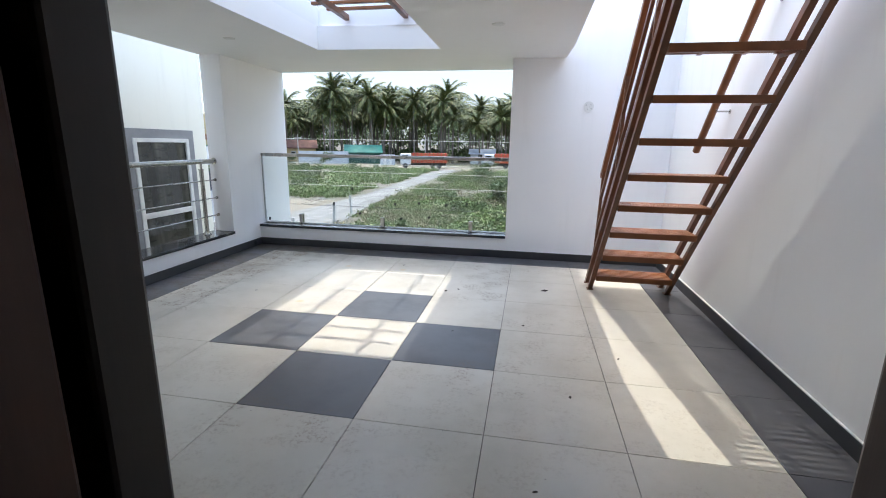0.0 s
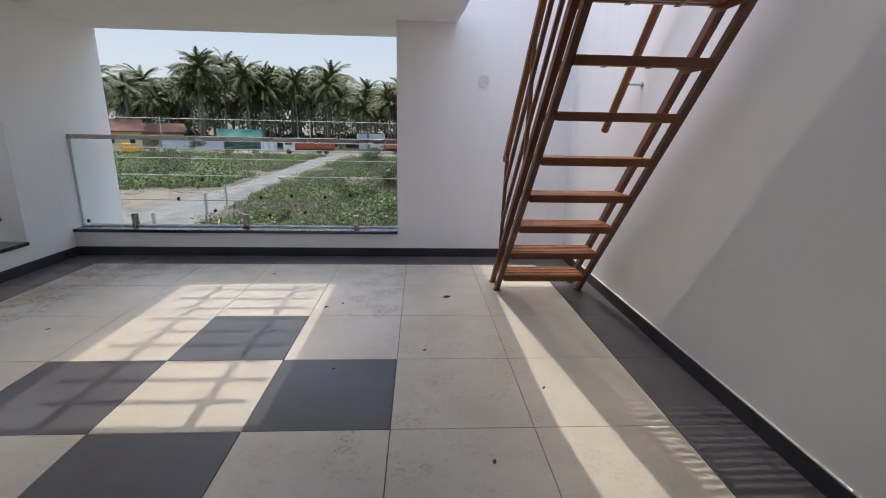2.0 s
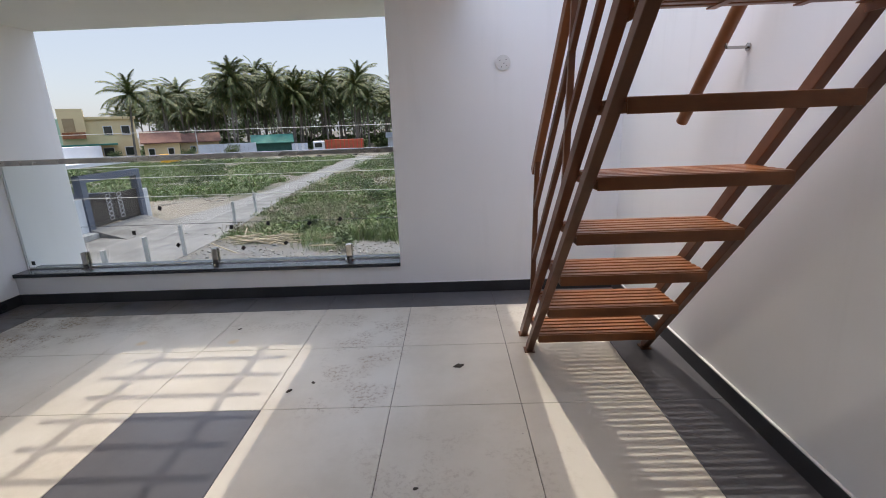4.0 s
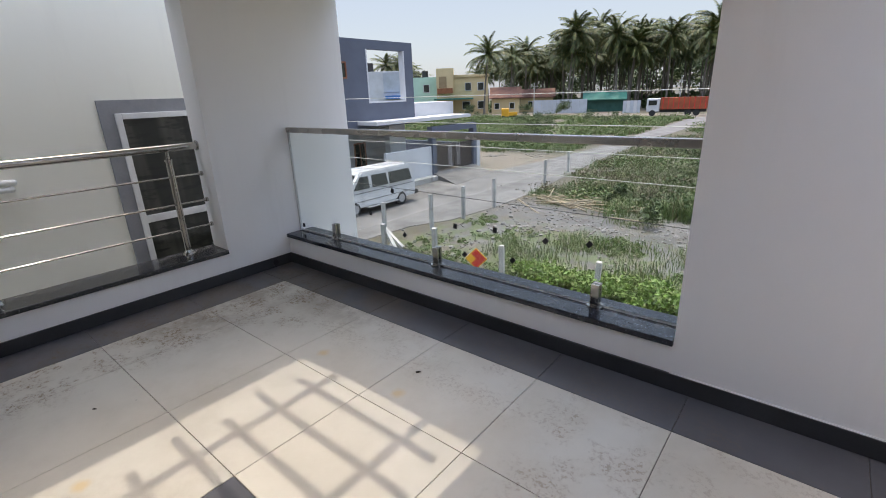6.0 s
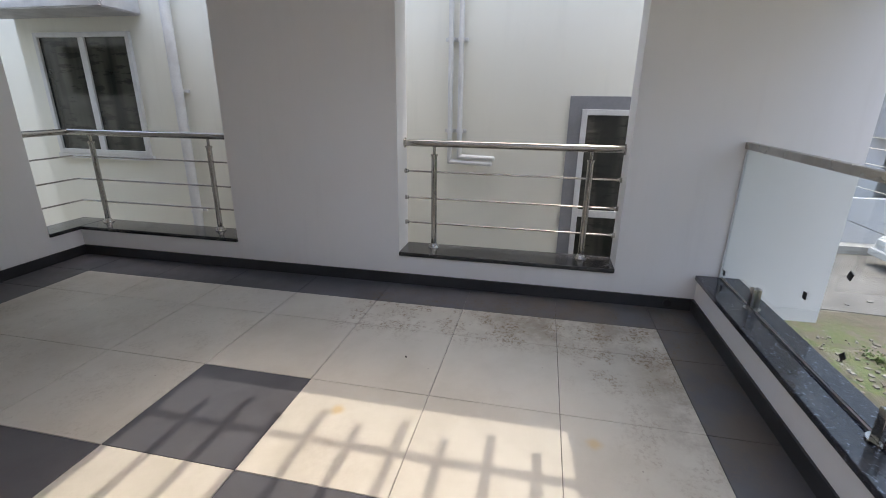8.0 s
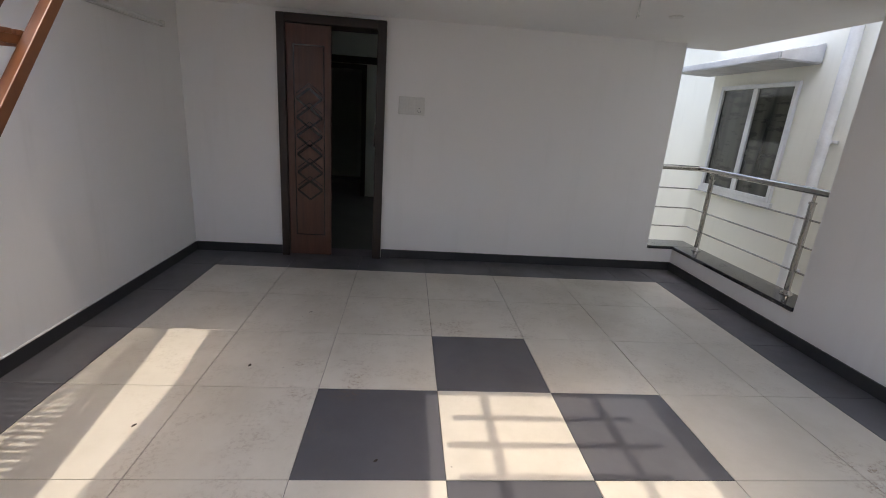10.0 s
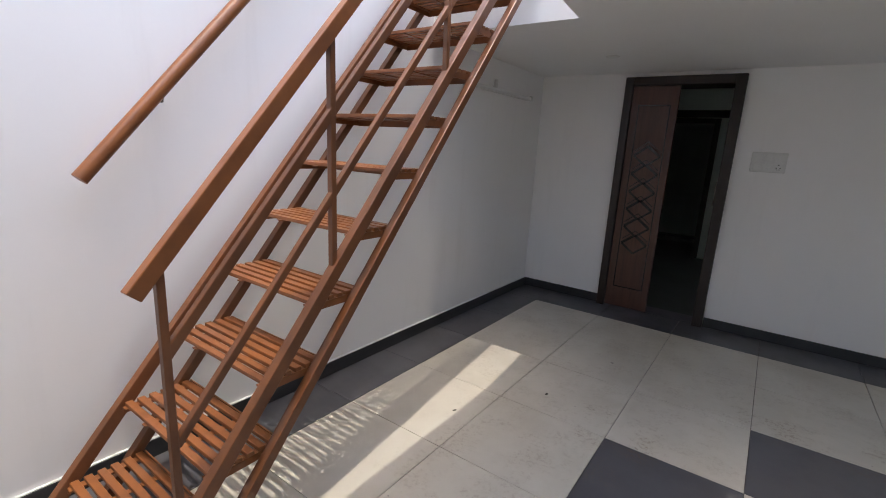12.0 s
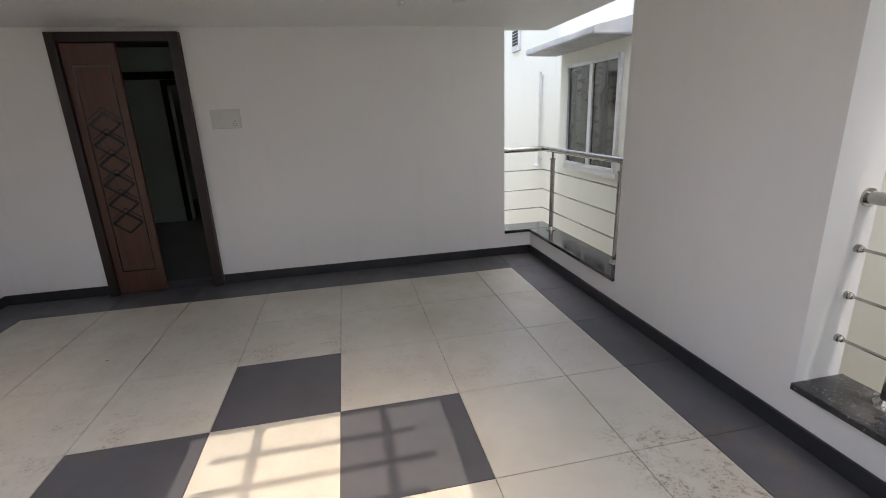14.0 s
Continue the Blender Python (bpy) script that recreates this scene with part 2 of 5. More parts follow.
def curtained_glass(name):
    """Dark glass with folds of a patterned curtain close behind it."""
    m, t, b = nodes_of(name)
    folds = ramp(t, noise_of(t, 5, 3, 0.5, None, (1, 1, 0.15)), 0.35, 0.7)
    bars = noise_of(t, 9, 4, 0.6, None, (1, 0.5, 2.2))
    col = mixed(t, folds, (0.018, 0.02, 0.017), (0.085, 0.085, 0.072))
    col = mixed(t, ramp(t, bars, 0.52, 0.62, 0, 0.6), col, (0.012, 0.013, 0.012))
    t.links.new(col, b.inputs["Base Color"])
    b.inputs["Roughness"].default_value = 0.08
    return m


M["window_glass"] = curtained_glass("curtained_window_glass")

# ---- building helpers ----


def add_box(bm, x0, x1, y0, y1, z0, z1, bevel=0.0, m=None):
    """Adds one box to bm, with bevelled edges if asked; m: a pose for it."""
    g = bmesh.ops.create_cube(bm, size=1.0)["verts"]
    for v in g:
        v.co = Vector(((x0 + x1) / 2 + v.co.x * (x1 - x0), (y0 + y1) / 2 + v.co.y * (y1 - y0), (z0 + z1) / 2 + v.co.z * (z1 - z0)))
    if bevel:
        edges = list({e for v in g for e in v.link_edges})
        made = bmesh.ops.bevel(bm, geom=edges, offset=bevel, segments=2, affect="EDGES", profile=0.5)
        g = list({v for f in made["faces"] for v in f.verts} | {v for v in g if v.is_valid})
    if m is not None:
        bmesh.ops.transform(bm, matrix=m, verts=g)
    return g


def add_tube(bm, a, b, r, sides=16, caps=True, r2=None):
    """Adds a round bar from a to b."""
    a, b = Vector(a), Vector(b)
    d = b - a
    q = d.to_track_quat("Z", "Y").to_matrix().to_4x4()
    g = bmesh.ops.create_cone(bm, cap_ends=caps, segments=sides, radius1=r, radius2=r if r2 is None else r2, depth=d.length)["verts"]
    bmesh.ops.transform(bm, matrix=Matrix.Translation((a + b) / 2) @ q, verts=g)
    return g


def add_bar(bm, a, b, w, h, bevel=0.003):
    """Adds a square tube from a to b, w wide sideways and h high."""
    a, b = Vector(a), Vector(b)
    d = b - a
    q = d.to_track_quat("Y", "Z").to_matrix().to_4x4()
    return add_box(bm, -w / 2, w / 2, -d.length / 2, d.length / 2, -h / 2, h / 2, bevel, Matrix.Translation((a + b) / 2) @ q)


def add_ball(bm, c, r, sz=1.0, seg=12):
    g = bmesh.ops.create_uvsphere(bm, u_segments=seg, v_segments=max(6, seg // 2), radius=r)["verts"]
    bmesh.ops.transform(bm, matrix=Matrix.Translation(c) @ Matrix.Diagonal((1, 1, sz, 1)), verts=g)
    return g


def add_prism(bm, pts, z0, z1):
    """Adds an upright prism over the polygon pts of the plan."""
    lo = [bm.verts.new((x, y, z0)) for x, y in pts]
    hi = [bm.verts.new((x, y, z1)) for x, y in pts]
    n = len(pts)
    bm.faces.new(lo[::-1])
    bm.faces.new(hi)
    for i in range(n):
        bm.faces.new((lo[i], lo[(i + 1) % n], hi[(i + 1) % n], hi[i]))
    return lo + hi


def mesh_of(name, bm, material, smooth=False):
    bmesh.ops.recalc_face_normals(bm, faces=bm.faces[:])
    me = bpy.data.meshes.new(name)
    if smooth:
        for f in bm.faces:
            f.smooth = True
        for e in bm.edges:
            if len(e.link_faces) == 2 and e.calc_face_angle(0) > 0.7:
                e.smooth = False
    bm.to_mesh(me)
    bm.free()
    me.materials.append(material)
    return me


def part(name, bm, material, parent, label="", smooth=False):
    ob = new(name, mesh_of(name, bm, material, smooth))
    if parent is not None:
        ob.parent = parent
    if label:
        ob["label"] = label
    return ob


def piece(name, me, parent, m):
    """One more object on a mesh that its like share."""
    ob = new(name, me)
    ob.parent = parent
    ob.matrix_basis = m
    return ob


def thing(name, label, category, group="", kind="", at=(0, 0, 0)):
    ob = new(name)
    ob.location = at
    ob.empty_display_size = 0.1
    return tagged(ob, label, category, group, kind)


def structure(name, bm, material, label, category, smooth=False):
    return tagged(part(name, bm, material, None, "", smooth), label, category, "", "structure")


# ---- the terrace room: plan in metres ----
WEST, EAST, SOUTH, NORTH, TOP = -3.19, 1.425, 0.20, 5.09, 2.11
OUT_W, OUT_E, OUT_S, OUT_N = -3.42, 1.655, -0.03, 5.83
SILL = 0.22
DOOR_L, DOOR_R, DOOR_TOP = -0.275, 0.626, 2.07
NOPEN = -0.19
W1A, W1B, W2B, S_END = 3.06, 4.57, 1.72, -2.92
SLAB = 2.32

bm = bmesh.new()
add_box(bm, OUT_W, OUT_E, OUT_S, 5.32, -0.25, -0.006)
floor = structure("floor", bm, M["grout"], "beige and charcoal tiled terrace floor with grout joints", "floor")

bm = bmesh.new()
add_box(bm, S_END, DOOR_L, OUT_S, SOUTH, -0.006, TOP)
add_box(bm, DOOR_R, OUT_E, OUT_S, SOUTH, -0.006, TOP)
add_box(bm, DOOR_L, DOOR_R, OUT_S, SOUTH, DOOR_TOP, TOP)
add_box(bm, OUT_W, S_END, OUT_S, SOUTH, -0.006, SILL)
wall_south = structure("wall_south", bm, M["wall"], "white painted wall with the entrance door and an open corner", "wall")

bm = bmesh.new()
add_box(bm, EAST, OUT_E, SOUTH, 5.32, -0.006, 3.3)
wall_east = structure("wall_east", bm, M["wall"], "tall white painted wall beside the metal stair", "wall")

bm = bmesh.new()
add_box(bm, NOPEN, EAST, NORTH, 5.32, -0.006, 3.3)
add_box(bm, WEST, NOPEN, NORTH, 5.32, -0.006, SILL)
wall_north = structure("wall_north", bm, M["wall"], "white painted wall with a wide view opening", "wall")

bm = bmesh.new()
add_box(bm, OUT_W, WEST, SOUTH, W2B, -0.006, SILL)
add_box(bm, OUT_W, WEST, W2B, W1A, -0.006, TOP)
add_box(bm, OUT_W, WEST, W1A, W1B, -0.006, SILL)
add_box(bm, OUT_W, WEST, W1B, OUT_N, -0.006, TOP)
wall_west = structure("wall_west", bm, M["wall"], "white painted wall with two railed openings", "wall")

# ceiling slab with the skylight and the stair well cut through
SKY_W, SKY_E, SKY_S, SKY_N = -2.04, -0.85, 2.65, 4.50
WELL_W, WELL_S = 0.37, 2.01
xs = [OUT_W, SKY_W, SKY_E, WELL_W, EAST, OUT_E]
ys = [OUT_S, WELL_S, SKY_S, SKY_N, NORTH, OUT_N]
skew = {(WELL_W, WELL_S): (0.06, 0.0), (WELL_W, NORTH): (-0.03, 0.0), (SKY_W, SKY_N): (0.0, -0.04), (SKY_E, SKY_N): (0.0, 0.04)}
bm = bmesh.new()
corner = {}
for k, z in enumerate((TOP, SLAB)):
    for x in xs:
        for y in ys:
            dx, dy = skew.get((x, y), (0, 0))
            corner[x, y, k] = bm.verts.new((x + dx, y + dy, z))
solid = {}
for i in range(5):
    for j in range(5):
        hole = (i == 1 and j == 2) or (i == 3 and 1 <= j <= 3) or (i == 4 and j <= 3) or (i >= 3 and j == 4)
        solid[i, j] = not hole
for (i, j), full in solid.items():
    if not full:
        continue
    a, b, c, d = (xs[i], ys[j]), (xs[i + 1], ys[j]), (xs[i + 1], ys[j + 1]), (xs[i], ys[j + 1])
    bm.faces.new([corner[(*p, 0)] for p in (d, c, b, a)])
    bm.faces.new([corner[(*p, 1)] for p in (a, b, c, d)])
    for p, q, ni, nj in ((a, b, i, j - 1), (b, c, i + 1, j), (c, d, i, j + 1), (d, a, i - 1, j)):
        if not solid.get((ni, nj), False):
            bm.faces.new((corner[(*p, 0)], corner[(*q, 0)], corner[(*q, 1)], corner[(*p, 1)]))
ceiling = structure("ceiling", bm, M["ceiling"], "flat white painted ceiling slab with two openings", "ceiling")

bm = bmesh.new()
t = 0.1
add_box(bm, SKY_W - t, SKY_W, SKY_S - t, SKY_N + t, SLAB, 2.5)
add_box(bm, SKY_E, SKY_E + t, SKY_S - t, SKY_N + t, SLAB, 2.5)
add_box(bm, SKY_W, SKY_E, SKY_S - t, SKY_S, SLAB, 2.5)
add_box(bm, SKY_W, SKY_E, SKY_N + 0.005, SKY_N + t, SLAB, 2.5)
structure("skylight_curb", bm, M["well"], "white kerb round the open skylight", "kerb")
bm = bmesh.new()
add_box(bm, OUT_W, OUT_W + 0.12, OUT_S, OUT_N, SLAB, 2.65)
add_box(bm, OUT_W + 0.12, WELL_W - 0.1, OUT_N - 0.12, OUT_N, SLAB, 2.65)
structure("roof_parapet", bm, M["well"], "white parapet walls of the roof terrace", "parapet")

# ---- the storey below ----
bm = bmesh.new()
add_box(bm, OUT_W + 0.05, OUT_E - 0.05, 0.0, 5.25, -3.7, -0.25)
add_box(bm, -2.85, 3.05, -5.2, 0.0, -3.7, -0.2)
structure("lower_storey", bm, M["wall"], "white painted storey under the terrace", "wall")

# ---- skirting, sills ----
bm = bmesh.new()
h = 0.083
add_box(bm, S_END, DOOR_L - 0.004, SOUTH, SOUTH + 0.014, 0, h, 0.002)
add_box(bm, WEST, S_END, SOUTH, SOUTH + 0.014, 0, h, 0.002)
add_box(bm, DOOR_R + 0.004, EAST, SOUTH, SOUTH + 0.014, 0, h, 0.002)
add_box(bm, WEST, EAST, NORTH - 0.014, NORTH, 0, h, 0.002)
add_box(bm, WEST, WEST + 0.014, SOUTH + 0.015, NORTH - 0.015, 0, h, 0.002)
add_box(bm, EAST - 0.014, EAST, SOUTH + 0.015, NORTH - 0.015, 0, h, 0.002)

bead = bmesh.new()
add_box(bead, EAST - 0.012, EAST, SOUTH + 0.015, NORTH - 0.015, h, h + 0.006, 0.002)
add_box(bead, NOPEN, EAST, NORTH - 0.010, NORTH, h, h + 0.003, 0.001)
structure("trim", bead, M["pvc"], "ragged white putty line on top of the skirting", "trim")
structure("baseboard", bm, M["skirting"], "black tile skirting along the foot of the walls", "skirting")


drain = thing("floor_drain", "dark round drain hole through the black skirting", "drain")
bm = bmesh.new()
add_tube(bm, (WEST + 0.012, 4.93, 0.042), (WEST + 0.0165, 4.93, 0.042), 0.03, 20)
part("rim", bm, M["skirting"], drain, "", True)
bm = bmesh.new()
add_tube(bm, (WEST + 0.0165, 4.93, 0.042), (WEST + 0.018, 4.93, 0.042), 0.024, 20)
part("opening", bm, M["black"], drain, "black pipe mouth", True)


def sill(name, boxes, material, label):
    bm = bmesh.new()
    for b in boxes:
        add_box(bm, *b, 0.004)
    return structure(name, bm, material, label, "sill")


sill("sill_north", [(WEST, NOPEN, 5.072, 5.198, SILL, 0.25), (WEST, NOPEN, 5.2, 5.34, SILL, 0.25)], M["granite_blue"], "polished blue-black granite sill under the glass balustrade")
sill("sill_west", [(-3.44, WEST + 0.016, W1A, W1B, SILL, 0.25)], M["granite"], "polished black granite sill under the steel railing")
sill("sill_corner", [(-3.44, WEST + 0.016, SOUTH + 0.018, W2B, SILL, 0.25), (-3.44, S_END, OUT_S - 0.02, SOUTH + 0.016, SILL, 0.25)], M["granite"], "polished black granite corner sill with steel posts")

# ---- the open skylight's timber grille ----
grille = thing("pergola_grille", "brown-painted slatted grille across the open skylight", "pergola")
GZ = 2.37
for x in (-1.75, -1.17):
    bm = bmesh.new()
    add_box(bm, x - 0.022, x + 0.022, SKY_S + 0.002, SKY_N, GZ, GZ + 0.05, 0.003)
    part("beam", bm, M["stair_bar"], grille)
for i in range(9):
    y = 2.86 + 0.186 * i
    off = 0.04 if i % 2 else -0.02
    bm = bmesh.new()
    add_box(bm, -1.9 - off, -0.99 + off * 0.5, y - 0.02, y + 0.02, GZ + 0.05, GZ + 0.075, 0.003)
    part("slat", bm, M["stair"], grille)

# ---- steel railings in the west openings ----
RX = -3.365


def rail_post(parent, x, y):
    bm = bmesh.new()
    add_tube(bm, (x, y, 0.252), (x, y, 0.93), 0.021, 20)
    add_tube(bm, (x, y, 0.93), (x, y, 0.945), 0.026, 20)
    add_tube(bm, (x, y, 0.945), (x, y, 1.0), 0.011, 14)
    p = part("post", bm, M["steel"], parent, "polished steel post", True)
    bm = bmesh.new()
    add_tube(bm, (x, y, 0.25), (x, y, 0.262), 0.044, 24, True, 0.04)
    add_tube(bm, (x, y, 0.262), (x, y, 0.28), 0.034, 24, True, 0.022)
    part("base_flange", bm, M["steel"], p, "", True)


def rail_run(parent, pts, ends):
    bm = bmesh.new()
    for a, b in zip(pts, pts[1:]):
        add_tube(bm, (*a, 1.02), (*b, 1.02), 0.025, 20)
    for p in pts[1:-1]:
        add_ball(bm, (*p, 1.02), 0.025)
    part("top_rail", bm, M["steel"], parent, "polished steel top rail", True)
    for z in (0.432, 0.622, 0.818):
        bm = bmesh.new()
        for a, b in zip(pts, pts[1:]):
            add_tube(bm, (*a, z), (*b, z), 0.0065, 10)
        rod = part("rod", bm, M["steel"], parent, "", True)
        for (x, y), (dx, dy) in ends:
            bm = bmesh.new()
            add_tube(bm, (x, y, z), (x + dx * 0.012, y + dy * 0.012, z), 0.017, 16)
            add_ball(bm, (x + dx * 0.018, y + dy * 0.018, z), 0.014)
            part("end_socket", bm, M["steel"], rod, "", True)
    for (x, y), (dx, dy) in ends:
        bm = bmesh.new()
        add_tube(bm, (x, y, 1.02), (x + dx * 0.008, y + dy * 0.008, 1.02), 0.036, 20)
        part("wall_flange", bm, M["steel"], parent, "", True)


rail = thing("steel_railing", "polished stainless steel railing with three thin rods on a granite sill", "railing", "steel railings")
rail_run(rail, [(RX, W1A), (RX, W1B)], [((RX, W1A), (0, 1)), ((RX, W1B), (0, -1))])
rail_post(rail, RX, 3.28)
rail_post(rail, RX, 4.36)
rail = thing("steel_railing", "polished stainless steel corner railing turning along two granite sills", "railing", "steel railings")
rail_run(rail, [(RX, W2B), (RX, 0.085), (S_END, 0.085)], [((RX, W2B), (0, -1)), ((S_END, 0.085), (-1, 0))])
rail_post(rail, RX, 0.308)
rail_post(rail, RX, 1.438)

# ---- frameless glass balustrade ----
GY = 5.221
bal = thing("glass_balustrade", "clear glass balustrade with a square steel top rail on spigots", "balustrade")
bm = bmesh.new()
add_box(bm, WEST + 0.012, NOPEN - 0.006, GY - 0.006, GY + 0.006, 0.262, 1.068, 0.0015)
pane = part("glass_pane", bm, M["glass"], bal, "clear toughened glass pane")
pane.visible_shadow = False
bm = bmesh.new()
add_box(bm, WEST - 0.02, NOPEN, GY - 0.02, GY + 0.02, 1.063, 1.103, 0.004)
part("top_rail", bm, M["steel_tube"], bal, "square brushed steel top rail")
bm = bmesh.new()
add_box(bm, WEST - 0.001, WEST + 0.012, GY - 0.012, GY + 0.012, 0.25, 1.063, 0.001)
part("edge_channel", bm, M["upvc"], bal, "pale sealant strip along the glass edge")
# white strip put in for the bright reflection of the glass's lower edge
bm = bmesh.new()
add_box(bm, WEST + 0.01, NOPEN - 0.004, GY - 0.004, GY + 0.004, 0.251, 0.262)
part("setting_strip", bm, M["pvc"], bal, "white strip standing in for the reflection of the glass's lower edge")
for x in (-2.70, -1.66, -0.60):
    bm = bmesh.new()
    add_box(bm, x - 0.022, x + 0.022, GY - 0.026, GY - 0.008, 0.258, 0.375, 0.003)
    add_box(bm, x - 0.022, x + 0.022, GY + 0.008, GY + 0.026, 0.258, 0.375, 0.003)
    add_box(bm, x - 0.022, x + 0.022, GY - 0.02, GY + 0.02, 0.252, 0.262)
    sp = part("spigot", bm, M["steel"], bal, "polished steel glass clamp")
    bm = bmesh.new()
    add_tube(bm, (x, GY, 0.25), (x, GY, 0.258), 0.046, 24)
    part("cover_plate", bm, M["steel"], sp, "", True)
for x, z, a in ((-2.27, 0.52, 0), (-1.94, 0.41, 45), (-1.43, 0.37, 40), (-1.21, 0.56, 0), (-1.09, 0.4, 45), (-0.65, 0.575, 40), (-2.03, 0.705, 20), (-1.5, 0.54, 5), (-0.89, 0.55, 40), (-3.13, 0.30, 0)):
    bm = bmesh.new()
    add_box(bm, -0.013, 0.013, -0.002, 0.002, -0.016, 0.016, 0.0006)
    ob = part("sticker", bm, M["black"], bal, "small black patch stuck to the glass")
    ob.matrix_basis = pose(x, GY - 0.0085, z, 0, a, 0)

# ---- the metal stair to the roof ----
SLOPE = 0.85
LEAN = 0.022
SW_X, SE_X = 0.622, 1.265
FOOT_N, FOOT_S = 4.325, 4.12
stair = thing("metal_stair", "steep brown-painted steel stair with slatted treads against the wall", "stair")


def line_y(foot, z):
    return foot - SLOPE * z


Z_END = 2.6
for x in (SW_X, SE_X):
    for foot, w, h in ((FOOT_N, 0.036, 0.046), (FOOT_S, 0.036, 0.038)):
        bm = bmesh.new()
        add_bar(bm, (x, line_y(foot, 0.012), 0.012), (x + LEAN * Z_END, line_y(foot, Z_END), Z_END), w, h)
        part("stringer", bm, M["stair_bar"], stair)
TZ = [0.165 + 0.2255 * i for i in range(11)]
SLATS = 6
for z in TZ:
    xw, xe = SW_X + LEAN * z, SE_X + LEAN * z
    ys0, yn0 = line_y(FOOT_S, z) - 0.022, line_y(FOOT_N, z) + 0.02
    bm = bmesh.new()
    # steel angles that carry the slats at both ends
    for x, inner in ((xw + 0.018, 1), (xe - 0.018, -1)):
        add_box(bm, min(x, x + 0.004 * inner), max(x, x + 0.004 * inner), ys0, yn0, z - 0.042, z - 0.015, 0.001)
        add_box(bm, min(x, x + 0.03 * inner), max(x, x + 0.03 * inner), ys0, yn0, z - 0.0195, z - 0.0155, 0.001)
    # two flat ties under the slats and a deep front edge
    for f in (0.36, 0.7):
        x = xw + (xe - xw) * f
        add_box(bm, x - 0.012, x + 0.012, ys0, yn0, z - 0.0195, z - 0.0155, 0.001)
    add_box(bm, xw + 0.02, xe - 0.02, ys0 - 0.005, ys0 + 0.001, z - 0.044, z - 0.002, 0.001)
    tread = part("tread", bm, M["stair"], stair)
    w = (yn0 - ys0) / SLATS
    for k in range(SLATS):
        bm = bmesh.new()
        add_box(bm, xw + 0.018, xe - 0.018, ys0 + w * k + 0.007, ys0 + w * (k + 1) - 0.008, z - 0.015, z, 0.002)
        part("slat", bm, M["stair"], tread)
# side railing on the open side: a square handrail and two rails under it
HX = SW_X + 0.004
for name, y0, z0, w, h, z1 in (("handrail", 4.165, 0.99, 0.034, 0.044, 3.1), ("mid_rail", 4.10, 0.812, 0.022, 0.03, 2.9), ("lower_rail", 4.095, 0.545, 0.022, 0.026, 2.75)):
    bm = bmesh.new()
    add_bar(bm, (HX + LEAN * z0, y0, z0), (HX + LEAN * z1, y0 - (z1 - z0) * SLOPE, z1), w, h)
    part(name, bm, M["stair"] if name == "handrail" else M["stair_bar"], stair)
for y in (4.10, 3.53, 2.89, 2.31):
    zb = (FOOT_N - y) / SLOPE
    zt = 0.99 + (4.165 - y) / SLOPE
    bm = bmesh.new()
    add_bar(bm, (HX + LEAN * zb, y, zb - 0.01), (HX + LEAN * zt, y, zt), 0.022, 0.024)
    part("baluster", bm, M["stair_bar"], stair)
for x in (SW_X, SE_X):
    for y in (FOOT_N, FOOT_S):
        bm = bmesh.new()
        add_box(bm, x - 0.028, x + 0.028, y - 0.045, y + 0.02, 0.0005, 0.006, 0.001)
        part("foot_plate", bm, M["stair_bar"], stair)

wr = thing("wall_handrail", "round brown-painted handrail fixed to the wall by brackets", "handrail")
bm = bmesh.new()
WX = EAST - 0.1
add_tube(bm, (WX, 4.045, 1.215), (WX, 4.045 - 0.855 * 1.9, 1.215 + 1.9), 0.026, 24)
part("rail_tube", bm, M["stair"], wr, "", True)
for y in (3.76, 3.25, 2.74):
    z = 1.215 + (4.045 - y) / 0.855
    bm = bmesh.new()
    add_tube(bm, (WX, y, z - 0.02), (WX + 0.012, y, z - 0.05), 0.006, 10)
    add_tube(bm, (WX + 0.012, y, z - 0.05), (EAST - 0.004, y, z - 0.05), 0.006, 10)
    add_tube(bm, (EAST - 0.006, y, z - 0.05), (EAST, y, z - 0.05), 0.016, 18)
    part("bracket", bm, M["steel"], wr, "steel wall bracket", True)

# ---- entrance door ----
door = thing("door_1", "dark walnut double door with one leaf standing open", "door", "", "structure")
bm = bmesh.new()
FY0, FY1 = 0.218, 0.262
add_box(bm, DOOR_L, -0.2, FY0, FY1, 0, DOOR_TOP, 0.004)
add_box(bm, 0.56, DOOR_R, FY0, FY1, 0, DOOR_TOP, 0.004)
add_box(bm, -0.2, 0.56, FY0, FY1, 2.0, DOOR_TOP, 0.004)
add_box(bm, DOOR_L, DOOR_R, OUT_S, FY0, 2.0, DOOR_TOP)
add_box(bm, DOOR_L, -0.245, OUT_S, FY0, 0, 2.0)
add_box(bm, 0.595, DOOR_R, OUT_S, FY0, 0, 2.0)
part("door_frame", bm, M["door_frame"], door, "near-black wooden door frame")
LY0, LY1 = 0.196, 0.234
bm = bmesh.new()
add_box(bm, 0.186, 0.557, LY0, LY1, 0.012, 1.996, 0.003)
leaf = part("door_leaf", bm, M["door"], door, "walnut door leaf with a black zigzag inlay")
bm = bmesh.new()
gx0, gx1, gz0, gz1, gw = 0.24, 0.5, 0.2, 1.84, 0.009
for b in ((gx0, gx1, gz0, gz0 + gw), (gx0, gx1, gz1 - gw, gz1), (gx0, gx0 + gw, gz0 + gw, gz1 - gw), (gx1 - gw, gx1, gz0 + gw, gz1 - gw)):
    add_box(bm, b[0], b[1], LY1 - 0.001, LY1 + 0.002, b[2], b[3])
part("groove", bm, M["inlay"], leaf)
xl, xr = 0.262, 0.478
xm = (xl + xr) / 2
pitch = 0.158
